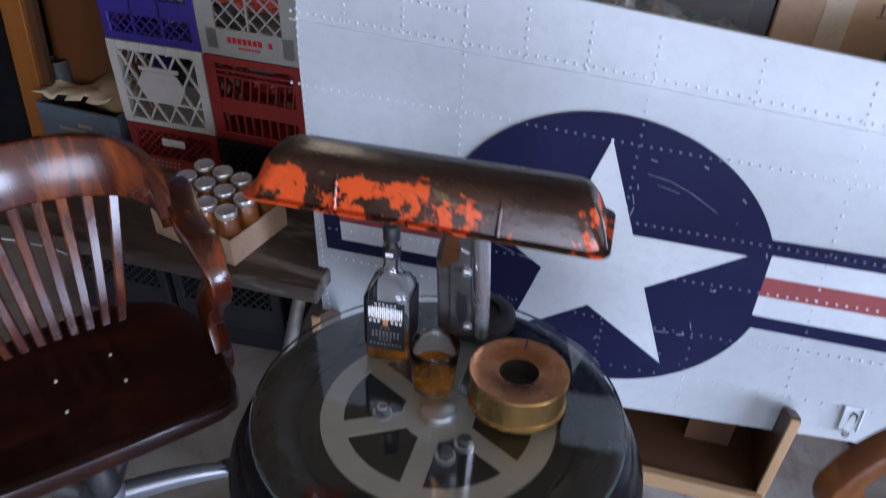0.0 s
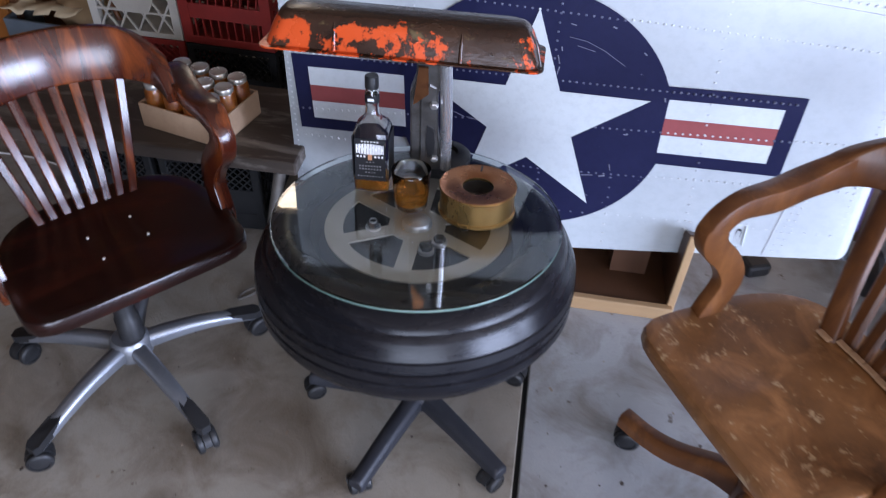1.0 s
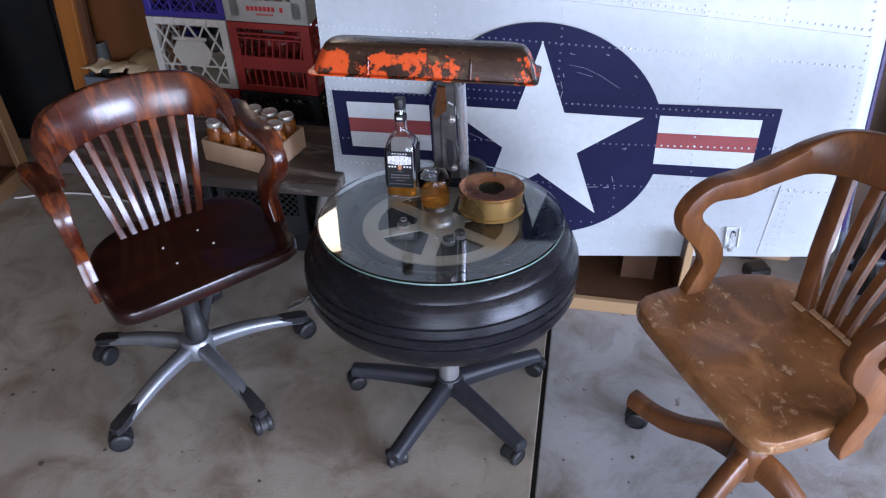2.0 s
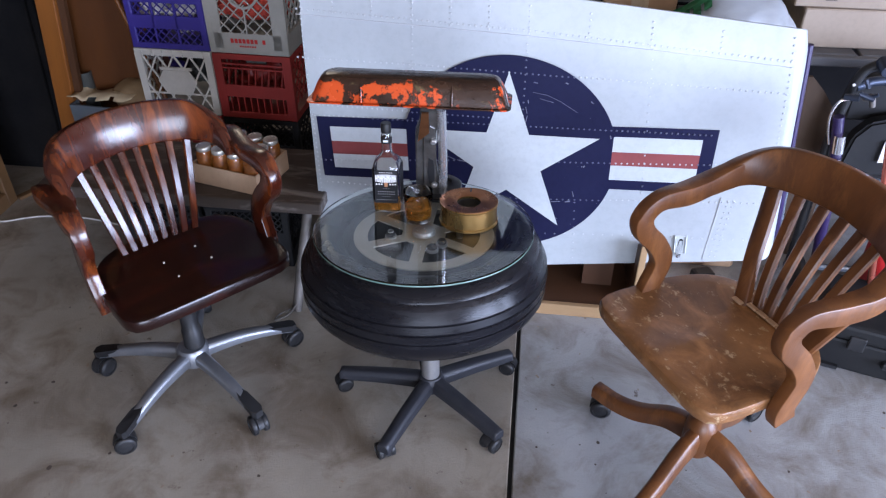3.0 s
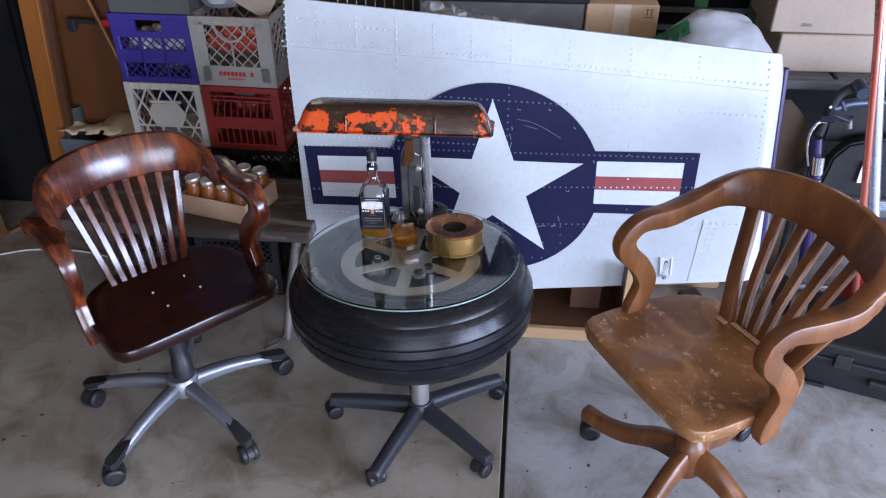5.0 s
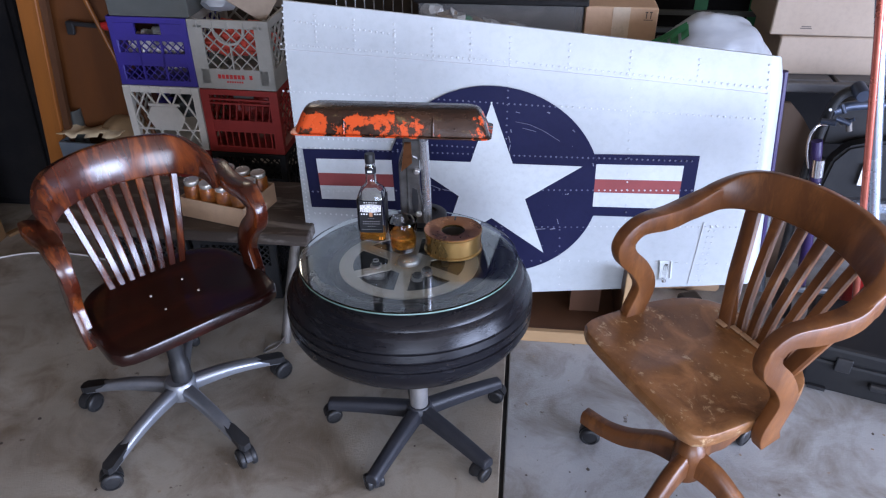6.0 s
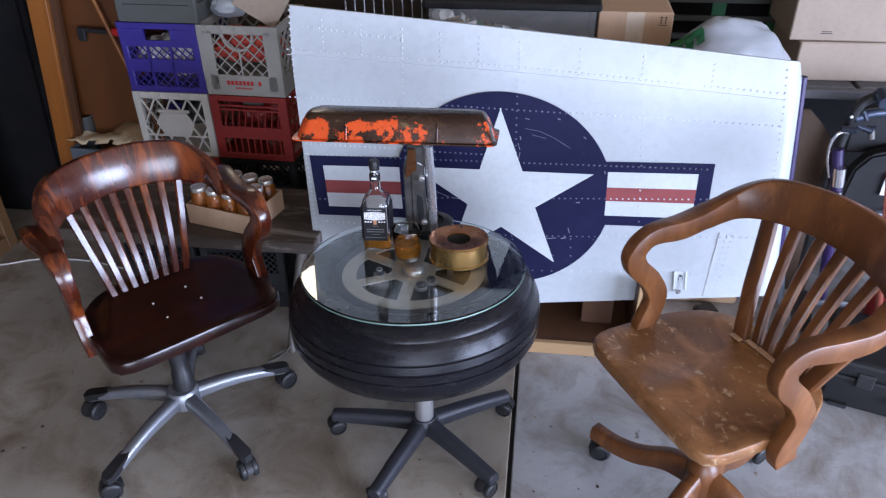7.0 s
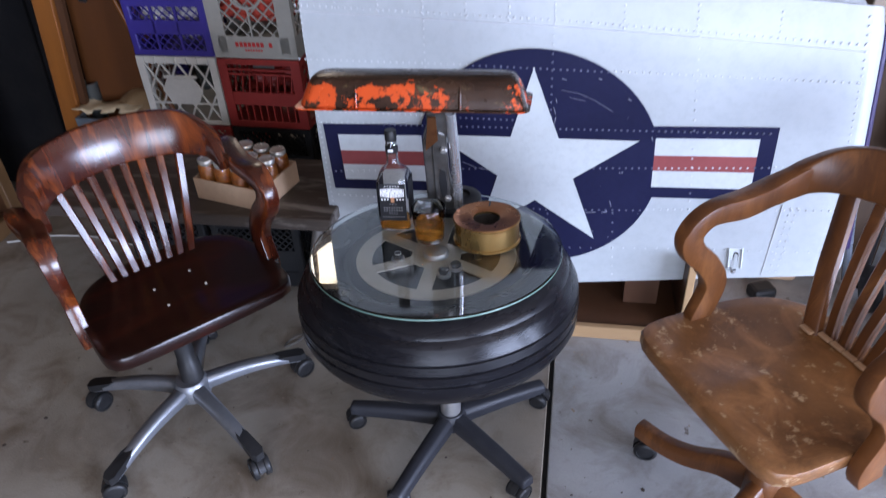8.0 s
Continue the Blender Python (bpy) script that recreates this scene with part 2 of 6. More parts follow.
M_brownwood = surf("brown_panel_wood", (0.085, 0.034, 0.013), (0.055, 0.022, 0.009), 3, 0.5, bump=0.1, stretch=(1, 1, 0.2))
M_darkwood = surf("dark_old_wood", (0.085, 0.066, 0.054), (0.038, 0.030, 0.025), 6, 0.55, bump=0.3, stretch=(0.25, 1, 1), c3=(0.24, 0.215, 0.19), cut=(0.52, 0.70), spec=0.4)
M_galv = surf("weathered_pipe", (0.17, 0.155, 0.14), (0.10, 0.09, 0.08), 18, 0.6, metal=0.4, bump=0.3)
M_card = surf("cardboard", (0.54, 0.37, 0.24), (0.47, 0.31, 0.20), 4, 0.8, bump=0.08, fine=50)
M_card_pale = surf("pale_cardboard", (0.285, 0.225, 0.170), (0.245, 0.190, 0.142), 3, 0.8, bump=0.06, fine=50)
M_tape = surf("packing_tape", (0.62, 0.52, 0.40), (0.58, 0.48, 0.36), 10, 0.3, bump=0.0)
M_cr_blue = surf("blue_crate", (0.034, 0.023, 0.20), (0.026, 0.018, 0.155), 6, 0.45, bump=0.06)
M_cr_grey = surf("grey_crate", (0.30, 0.29, 0.26), (0.235, 0.225, 0.20), 6, 0.55, bump=0.06)
M_cr_white = surf("white_crate", (0.53, 0.51, 0.46), (0.43, 0.41, 0.36), 6, 0.5, bump=0.06)
M_cr_red = surf("red_crate", (0.25, 0.021, 0.017), (0.18, 0.015, 0.012), 6, 0.5, bump=0.06)
M_cr_dark = surf("charcoal_crate", (0.075, 0.08, 0.075), (0.055, 0.06, 0.055), 6, 0.55, bump=0.06)
M_cr_black = surf("black_crate", (0.010, 0.010, 0.011), (0.016, 0.016, 0.016), 6, 0.6, bump=0.06, spec=0.2)
M_redcloth = surf("red_cloth", (0.58, 0.075, 0.045), (0.32, 0.034, 0.024), 14, 0.9, bump=0.4)
M_foil = surf("silver_scrap", (0.80, 0.78, 0.72), (0.46, 0.43, 0.38), 18, 0.30, metal=0.0, bump=0.3)
M_bag = surf("white_plastic_bag", (0.34, 0.36, 0.375), (0.24, 0.255, 0.275), 7, 0.32, bump=0.15, fine=26, stretch=(0.5, 1, 1.6))
M_green = surf("green_print", (0.015, 0.16, 0.06), (0.012, 0.12, 0.045), 10, 0.5)
M_shelf = surf("grey_shelf_plastic", (0.085, 0.085, 0.09), (0.055, 0.055, 0.06), 6, 0.55, bump=0.1)
M_copper = surf("copper_red_pole", (0.45, 0.13, 0.09), (0.36, 0.09, 0.06), 9, 0.25, metal=0.6, bump=0.03)
M_bluesteel = surf("pale_blue_steel", (0.40, 0.46, 0.55), (0.33, 0.38, 0.46), 9, 0.25, metal=0.7, bump=0.02)
M_darkblue = surf("dark_blue_steel", (0.06, 0.075, 0.11), (0.04, 0.05, 0.075), 9, 0.35, metal=0.6, bump=0.02)
M_redplast = surf("red_plastic", (0.45, 0.02, 0.02), (0.36, 0.018, 0.018), 8, 0.35)
M_amber = surf("amber_contents", (0.80, 0.27, 0.035), (0.38, 0.095, 0.014), 26, 0.30, bump=0.1, per_object=0.45, coat=0.6)
M_lid = surf("tin_lid", (0.72, 0.70, 0.64), (0.55, 0.53, 0.48), 20, 0.25, metal=0.6, bump=0.05)
M_cord = surf("white_cord", (0.55, 0.53, 0.5), (0.45, 0.43, 0.4), 20, 0.6)
M_paper = surf("torn_paper", (0.55, 0.45, 0.30), (0.48, 0.37, 0.22), 5, 0.85, bump=0.1)
M_tan = surf("tan_cushion", (0.30, 0.20, 0.10), (0.22, 0.14, 0.07), 5, 0.8, bump=0.2)


# ---- mesh helpers ----
def part(name, bm, material, parent, label=""):
    me = bpy.data.meshes.new(name)
    bm.to_mesh(me)
    bm.free()
    me.materials.append(material)
    ob = new(name, me)
    if parent is not None:
        ob.parent = parent
    if label:
        ob["label"] = label
    return ob


def smooth(ob, angle=40.0):
    me = ob.data
    for p in me.polygons:
        p.use_smooth = True
    me.set_sharp_from_angle(angle=radians(angle))
    return ob


def thing(name, m, label, category, group="", kind=""):
    ob = new(name)
    ob.matrix_basis = m
    return tagged(ob, label, category, group, kind)


def box(bm, size, at=(0, 0, 0), rot=None, bevel=0.0, seg=1):
    r = bmesh.ops.create_cube(bm, size=1.0)
    vs = r["verts"]
    bmesh.ops.scale(bm, verts=vs, vec=size)
    if bevel:
        es = list({e for v in vs for e in v.link_edges})
        out = bmesh.ops.bevel(bm, geom=es, offset=bevel, segments=seg, profile=0.5, affect='EDGES')
        vs = list({v for f in out["faces"] for v in f.verts} | {v for v in vs if v.is_valid})
    m = Matrix.Translation(at) @ (rot.to_4x4() if rot else Matrix.Identity(4))
    bmesh.ops.transform(bm, matrix=m, verts=vs)
    return bm


def boxm(size, at=(0, 0, 0), rot=None, bevel=0.0, seg=1):
    return box(bmesh.new(), size, at, rot, bevel, seg)


def lathe(profile, seg=40, bm=None, m=None):
    """Turns (radius, height) pairs round z; radius 0 closes the end."""
    bm = bm or bmesh.new()
    m = m or Matrix.Identity(4)
    rings = []
    for r, z in profile:
        if r <= 1e-6:
            rings.append([bm.verts.new(m @ Vector((0, 0, z)))])
        else:
            rings.append([bm.verts.new(m @ Vector((r * math.cos(2 * math.pi * k / seg), r * math.sin(2 * math.pi * k / seg), z))) for k in range(seg)])
    for a, b in zip(rings, rings[1:]):
        for k in range(seg):
            j = (k + 1) % seg
            q = [a[k % len(a)], a[j % len(a)], b[j % len(b)], b[k % len(b)]]
            q = list(dict.fromkeys(q))
            if len(q) > 2:
                bm.faces.new(q)
    bmesh.ops.recalc_face_normals(bm, faces=bm.faces)
    return bm


def catmull(pts, n=6):
    pts = [np.array(p, float) for p in pts]
    ext = [2 * pts[0] - pts[1], *pts, 2 * pts[-1] - pts[-2]]
    out = []
    for i in range(1, len(ext) - 2):
        p0, p1, p2, p3 = ext[i - 1:i + 3]
        for k in range(n):
            t = k / n
            out.append(0.5 * (2 * p1 + (p2 - p0) * t + (2 * p0 - 5 * p1 + 4 * p2 - p3) * t * t + (3 * p1 - p0 - 3 * p2 + p3) * t ** 3))
    out.append(pts[-1])
    return out


def tube(pts, r, seg=10, bm=None, n=6, smoothed=True):
    """A round bar along points; r is one radius or one for each point."""
    bm = bm or bmesh.new()
    rs = [r] * len(pts) if isinstance(r, (int, float)) else list(r)
    rows = [(*p, q) for p, q in zip(pts, rs)]
    path = catmull(rows, n) if smoothed and len(rows) > 2 else [np.array(p, float) for p in rows]
    rings, side = [], None
    for i, p in enumerate(path):
        a, b = path[max(i - 1, 0)], path[min(i + 1, len(path) - 1)]
        t = Vector(b[:3] - a[:3]).normalized()
        if side is None:
            side = t.orthogonal().normalized()
        side = (side - t * side.dot(t)).normalized()
        up = t.cross(side)
        rings.append([bm.verts.new(Vector(p[:3]) + float(p[3]) * (side * math.cos(2 * math.pi * k / seg) + up * math.sin(2 * math.pi * k / seg))) for k in range(seg)])
    for a, b in zip(rings, rings[1:]):
        for k in range(seg):
            bm.faces.new((a[k], a[(k + 1) % seg], b[(k + 1) % seg], b[k]))
    bm.faces.new(rings[0][::-1])
    bm.faces.new(rings[-1])
    bmesh.ops.recalc_face_normals(bm, faces=bm.faces)
    return bm


def band(rows, n=6, corner=0.35, bm=None):
    """A bar of rounded rectangular section along rows of x, y, z, half side, half height; its side stays level."""
    bm = bm or bmesh.new()
    path = catmull(rows, n)
    rings, last = [], None
    for i, p in enumerate(path):
        a, b = path[max(i - 1, 0)], path[min(i + 1, len(path) - 1)]
        t = Vector(b[:3] - a[:3]).normalized()
        flat = Vector((t.x, t.y, 0))
        s = t.cross(Vector((0, 0, 1)))
        if last is not None and (s.length < 0.35 or s.dot(last) < 0):
            s = last - t * last.dot(t)
        elif last is None:
            s = Vector((1, 0, 0)) - t * t.x
        s.normalize()
        last = s
        u = s.cross(t).normalized()
        w, h = float(p[3]), float(p[4])
        c = corner * min(w, h)
        ring = []
        for sx, sz in ((1, 1), (-1, 1), (-1, -1), (1, -1)):
            cx, cz = sx * (w - c), sz * (h - c)
            base = math.atan2(sz, sx)
            for d in (-0.6, 0.0, 0.6):
                ring.append(bm.verts.new(Vector(p[:3]) + s * (cx + c * 1.2 * math.cos(base + d)) + u * (cz + c * 1.2 * math.sin(base + d))))
        rings.append(ring)
    m = len(rings[0])
    for a, b in zip(rings, rings[1:]):
        for k in range(m):
            bm.faces.new((a[k], a[(k + 1) % m], b[(k + 1) % m], b[k]))
    bm.faces.new(rings[0][::-1])
    bm.faces.new(rings[-1])
    bmesh.ops.recalc_face_normals(bm, faces=bm.faces)
    return bm


def prism(outline, depth, bm=None, m=None):
    """A plate from an outline in x and z, standing from y = 0 to y = depth."""
    bm = bm or bmesh.new()
    m = m or Matrix.Identity(4)
    a = [bm.verts.new(m @ Vector((x, 0, z))) for x, z in outline]
    b = [bm.verts.new(m @ Vector((x, depth, z))) for x, z in outline]
    fs = [bm.faces.new(a), bm.faces.new(b[::-1])]
    for i in range(len(a)):
        j = (i + 1) % len(a)
        fs.append(bm.faces.new((a[j], a[i], b[i], b[j])))
    bmesh.ops.recalc_face_normals(bm, faces=fs)
    return bm


def lump(size, seed, rough=0.25, sub=3):
    bm = bmesh.new()
    bmesh.ops.create_icosphere(bm, subdivisions=sub, radius=0.5)
    for v in bm.verts:
        d = 1 + rough * noise.noise(v.co * 4 + Vector((seed * 3.1, seed, 0))) + rough * 0.5 * noise.noise(v.co * 10 + Vector((seed, 0, seed)))
        v.co = Vector((v.co.x * size[0], v.co.y * size[1], v.co.z * size[2])) * d
    return bm


I4 = Matrix.Identity(4)

# ---- the garage ----
JOINT = 0.267
for x0, x1, mat, words in ((-2.6, JOINT - 0.006, M_floor_dim, "stained concrete garage floor slab, toned darker and browner for its dim warm light"), (JOINT + 0.006, 5.3, M_floor, "pale grey stained concrete garage floor slab")):
    tagged(part("floor", boxm((x1 - x0, 8.2, 0.12), ((x0 + x1) / 2, -0.8, -0.06), bevel=0.003), mat, None), words, "floor", kind="structure")
tagged(part("floor_joint", boxm((0.03, 8.2, 0.05), (JOINT, -0.8, -0.045)), M_joint, None), "dark dirt in the saw-cut slab joint", "joint", kind="structure")
tagged(part("ground", boxm((400, 400, 0.2), (0, 0, -0.24)), M_drive, None), "pale concrete driveway outside the garage", "ground", kind="structure")
wnb = bmesh.new()
box(wnb, (0.94, 0.15, 2.7), (-2.17, 3.3, 1.35))
box(wnb, (6.5, 0.15, 2.7), (2.03, 3.3, 1.35))
box(wnb, (0.48, 0.15, 1.78), (-1.46, 3.3, 0.89))
box(wnb, (0.48, 0.15, 0.48), (-1.46, 3.3, 2.46))
tagged(part("wall_north", wnb, M_wall, None), "dark boarded back wall with a small window opening", "wall", kind="structure")
wf = bmesh.new()
for size, at in (((0.48, 0.05, 0.03), (-1.46, 3.22, 1.795)), ((0.48, 0.05, 0.03), (-1.46, 3.22, 2.205)), ((0.03, 0.05, 0.38), (-1.685, 3.22, 2.0)), ((0.03, 0.05, 0.38), (-1.235, 3.22, 2.0)), ((0.02, 0.04, 0.38), (-1.46, 3.22, 2.0))):
    box(wf, size, at)
tagged(part("window_1", wf, M_ceil, None), "small white-framed window high in the back wall", "window", kind="structure")
tagged(part("wall_west", boxm((0.15, 8.4, 2.7), (-2.7, -0.85, 1.35)), M_wall, None), "dark side wall in deep shade", "wall", kind="structure")
ws = bmesh.new()
box(ws, (2.35, 0.15, 2.7), (-1.525, -4.95, 1.35))
box(ws, (2.55, 0.15, 2.7), (4.025, -4.95, 1.35))
box(ws, (3.10, 0.15, 0.60), (1.20, -4.95, 2.40))
tagged(part("wall_south", ws, M_drywall, None), "unseen wallboard wall with an open garage doorway, tan to warm bounced light", "wall", kind="structure")
we = bmesh.new()
box(we, (0.15, 0.59, 2.7), (5.22, -4.58, 1.35))
box(we, (0.15, 3.43, 2.7), (5.22, 1.515, 1.35))
box(we, (0.15, 4.085, 0.60), (5.22, -2.2425, 2.40))
tagged(part("wall_east", we, M_drywall, None), "unseen wallboard side wall with the open garage doorway, tan to warm bounced light", "wall", kind="structure")
tagged(part("ceiling", boxm((8.2, 8.6, 0.1), (1.35, -0.85, 2.76)), M_ceil, None), "unseen board garage ceiling, tan to warm bounced light", "ceiling", kind="structure")

# ---- wing panel ----
WING = pose(0.189, 0.765, 0.529, 1.04, -1.69, -2.8)
wing = thing("aircraft_wing_panel", WING, "white riveted aircraft wing panel with blue star roundel, standing on edge", "wing panel")


def wing_left(v):
    return -0.640 + 0.045 * v


def wing_right(v):
    return 0.857 - 0.062 * v


def wing_bottom(u):
    return -0.500 + 0.195 * u


def wing_top(u):
    return 0.558 - 0.132 * u - 0.01 * u * u


def wing_point(u, v):
    """A point of the front skin: flat in the middle, rolled back along the top and the outer edge."""
    z = wing_bottom(u) * (1 - v) + wing_top(u) * v
    x = wing_left(v) * (1 - u) + wing_right(v) * u
    y = 0.0
    k = max(0.0, (v - 0.80) / 0.20)
    y += 0.030 * k * k
    e = max(0.0, (u - 0.965) / 0.035)
    y += 0.085 * e ** 2.2
    z -= 0.034 * e ** 2.5 * max(0.0, (v - 0.9) / 0.1)
    return x, y, z


wb = bmesh.new()
US = [i / 30 * 0.965 for i in range(31)] + [0.965 + 0.035 * (k / 6) for k in range(1, 7)]
VS = [j / 24 * 0.8 for j in range(25)] + [0.8 + 0.2 * k / 8 for k in range(1, 9)]
front = [[wb.verts.new(wing_point(u, v)) for u in US] for v in VS]
back = [[wb.verts.new((x, 0.115 - 0.078 * max(0.0, (v - 0.55) / 0.45) ** 1.5 if u < 0.97 else max(wing_point(u, v)[1] + 0.006, 0.115 - 0.078 * max(0.0, (v - 0.55) / 0.45) ** 1.5), z)) for u, (x, y, z) in ((u, wing_point(u, v)) for u in US)] for v in VS]
for j in range(len(VS) - 1):
    for i in range(len(US) - 1):
        wb.faces.new((front[j][i], front[j][i + 1], front[j + 1][i + 1], front[j + 1][i]))
        wb.faces.new((back[j][i + 1], back[j][i], back[j + 1][i], back[j + 1][i + 1]))
for j in range(len(VS) - 1):
    wb.faces.new((front[j + 1][0], back[j + 1][0], back[j][0], front[j][0]))
    wb.faces.new((front[j][-1], back[j][-1], back[j + 1][-1], front[j + 1][-1]))
for i in range(len(US) - 1):
    wb.faces.new((front[0][i], back[0][i], back[0][i + 1], front[0][i + 1]))
    wb.faces.new((front[-1][i + 1], back[-1][i + 1], back[-1][i], front[-1][i]))
for v in wb.verts:
    if v.co.y < 0.03:
        v.co.y += 0.0016 * noise.noise(v.co * 5.0)
smooth(part("skin", wb, M_wing, wing, "white painted aluminium skin"), 35)

# rim strip along the outer edge
rim = bmesh.new()
tube([(wing_right(v) + 0.007, 0.108, wing_bottom(1) * (1 - v) + wing_top(1) * v) for v in (0.02, 0.3, 0.6, 0.85, 0.91)], 0.011, 8, rim)
smooth(part("edge_trim", rim, M_purple, wing, "purple edge trim"))


def flat(outline, y0, name, material, label=""):
    return part(name, prism([(x, z) for x, z in outline], 0.0012, m=Matrix.Translation((0, y0, 0))), material, wing, label)


R_STAR, R_DISC = 0.2843, 0.327
disc = [(R_DISC * math.cos(a), R_DISC * math.sin(a) + 0.006) for a in (2 * math.pi * k / 96 for k in range(96))]
star = []
for k in range(10):
    a = math.pi / 2 - k * math.pi / 5
    r = R_STAR if k % 2 == 0 else R_STAR * 0.382
    star.append((r * math.cos(a), r * math.sin(a)))


def bar_quad(x0, x1, z0, z1):
    """A rectangle of the side bars, which run level, a little off the star's own axis."""
    s = math.tan(radians(1.25))
    return [(x0, z0 + 0.016 + s * x0), (x1, z0 + 0.016 + s * x1), (x1, z1 + 0.016 + s * x1), (x0, z1 + 0.016 + s * x0)]


flat(bar_quad(-0.594, 0.600, -0.106, 0.106), -0.0035, "side_bar", M_navy, "navy blue bar")
flat(disc, -0.0050, "roundel", M_navy, "navy blue roundel")
for x0, x1 in ((-0.554, -0.29), (0.29, 0.560)):
    sx = 0.3105 if x0 > 0 else -0.3105
    a, b = (sx, x1) if x0 > 0 else (x0, sx)
    flat(bar_quad(a, b, 0.024, 0.074), -0.0052, "white_bar", M_white)
    flat(bar_quad(a, b, -0.072, -0.022), -0.0052, "white_bar", M_white)
    flat(bar_quad(a, b, -0.0215, 0.0235), -0.0052, "red_stripe", M_red, "dull red stripe")
flat(star, -0.0066, "star", M_white, "white five-pointed star")


def wing_row(x0, z0, x1, z1, step):
    n = max(1, int(math.hypot(x1 - x0, z1 - z0) / step))
    return [(x0 + (x1 - x0) * k / n, z0 + (z1 - z0) * k / n) for k in range(n + 1)]


rows = []
rows += wing_row(-0.612, 0.441, 0.052, 0.400, 0.0165) + wing_row(0.07, 0.399, 0.744, 0.341, 0.0165)
rows += wing_row(-0.564, 0.503, -0.276, 0.470, 0.0165)
rows += wing_row(-0.627, 0.299, -0.121, 0.287, 0.0165) + wing_row(-0.10, 0.286, 0.747, 0.253, 0.0165)
rows += wing_row(-0.60, 0.148, 0.02, 0.136, 0.0155) + wing_row(-0.60, 0.112, 0.58, 0.118, 0.0155)
rows += wing_row(-0.617, -0.046, -0.13, -0.013, 0.017) + wing_row(-0.11, -0.012, 0.76, 0.030, 0.0165)
rows += wing_row(-0.589, -0.128, 0.032, -0.140, 0.018) + wing_row(0.05, -0.139, 0.78, -0.100, 0.018)
rows += wing_row(-0.60, -0.30, 0.80, -0.235, 0.03)
rows += wing_row(-0.618, -0.45, -0.598, 0.545, 0.0165)
rows += wing_row(0.790, -0.29, 0.742, 0.40, 0.0185)
for x in (-0.505, -0.392, -0.276, -0.168, -0.060, 0.050, 0.213, 0.379, 0.56):
    top = wing_top((x + 0.6) / 1.4) - 0.03
    rows += wing_row(x, top, x, 0.440 - 0.072 * (x + 0.6), 0.0135)
rows += wing_row(-0.276, 0.40, -0.289, 0.12, 0.02) + wing_row(0.048, 0.385, 0.030, -0.39, 0.021)
rows += wing_row(0.386, 0.36, 0.428, -0.33, 0.026) + wing_row(0.668, -0.10, 0.652, -0.31, 0.02) + wing_row(0.684, -0.10, 0.668, -0.31, 0.02)
rows += wing_row(0.215, -0.14, 0.225, -0.36, 0.028) + wing_row(-0.16, -0.14, -0.17, -0.40, 0.03)
rv, rn = bmesh.new(), bmesh.new()
for x, z in rows:
    u = (x - wing_left(0.5)) / (wing_right(0.5) - wing_left(0.5))
    v = (z - wing_bottom(u)) / (wing_top(u) - wing_bottom(u))
    y = wing_point(min(u, 1), v)[1]
    zb = z - 0.016 - math.tan(radians(1.25)) * x
    marked = math.hypot(x, z - 0.004) < R_DISC or (abs(zb) < 0.106 and -0.594 < x < 0.60)
    a0 = (math.atan2(x, z) + math.pi / 5) % (2 * math.pi / 5) - math.pi / 5
    in_star = math.hypot(x, z) * (math.cos(a0) + abs(math.sin(a0)) * 3.078) < R_STAR * 1.0
    in_bar = abs(zb) < 0.074 and 0.31 < abs(x) < 0.557
    bm = rn if marked and not in_star and not in_bar else rv
    if marked:
        y -= 0.005
    elif v > 0.78:
        y += 0.0003
    ring = [bm.verts.new((x + 0.0036 * math.cos(a), y + 0.001, z + 0.0036 * math.sin(a))) for a in (k * math.pi / 3 for k in range(6))]
    ring2 = [bm.verts.new((x + 0.0024 * math.cos(a), y - 0.0015, z + 0.0024 * math.sin(a))) for a in (k * math.pi / 3 for k in range(6))]
    tip = bm.verts.new((x, y - 0.0021, z))
    for k in range(6):
        bm.faces.new((ring[k], ring2[k], ring2[(k + 1) % 6], ring[(k + 1) % 6]))
        bm.faces.new((ring2[k], tip, ring2[(k + 1) % 6]))
bmesh.ops.recalc_face_normals(rn, faces=rn.faces)
tagged(smooth(part("rivets", rn, M_navyrivet, wing, "scuffed rivets under navy paint")), kind="stuff")
bmesh.ops.recalc_face_normals(rv, faces=rv.faces)
tagged(smooth(part("rivets", rv, M_rivet, wing, "rows of small domed rivets")), kind="stuff")


def seam(pts, w=0.0018):
    bm = bmesh.new()
    for (x0, z0), (x1, z1) in zip(pts, pts[1:]):
        n = 10
        for k in range(n):
            xa, za = x0 + (x1 - x0) * k / n, z0 + (z1 - z0) * k / n
            xb, zb = x0 + (x1 - x0) * (k + 1) / n, z0 + (z1 - z0) * (k + 1) / n
            ys = []
            for x, z in ((xa, za), (xb, zb)):
                u = (x - wing_left(0.5)) / (wing_right(0.5) - wing_left(0.5))
                v = (z - wing_bottom(u)) / (wing_top(u) - wing_bottom(u))
                ys.append(wing_point(min(u, 1), v)[1] - 0.0022)
            d = Vector((xb - xa, 0, zb - za)).normalized()
            nrm = Vector((-d.z, 0, d.x)) * w / 2
            q = [Vector((xa, ys[0], za)) - nrm, Vector((xb, ys[1], zb)) - nrm, Vector((xb, ys[1], zb)) + nrm, Vector((xa, ys[0], za)) + nrm]
            low = [p + Vector((0, 0.004, 0)) for p in q]
            a, b = [bm.verts.new(p) for p in q], [bm.verts.new(p) for p in low]
            bm.faces.new(a)
            for i in range(4):
                bm.faces.new((a[i], b[i], b[(i + 1) % 4], a[(i + 1) % 4]))
    bmesh.ops.recalc_face_normals(bm, faces=bm.faces)
    return bm


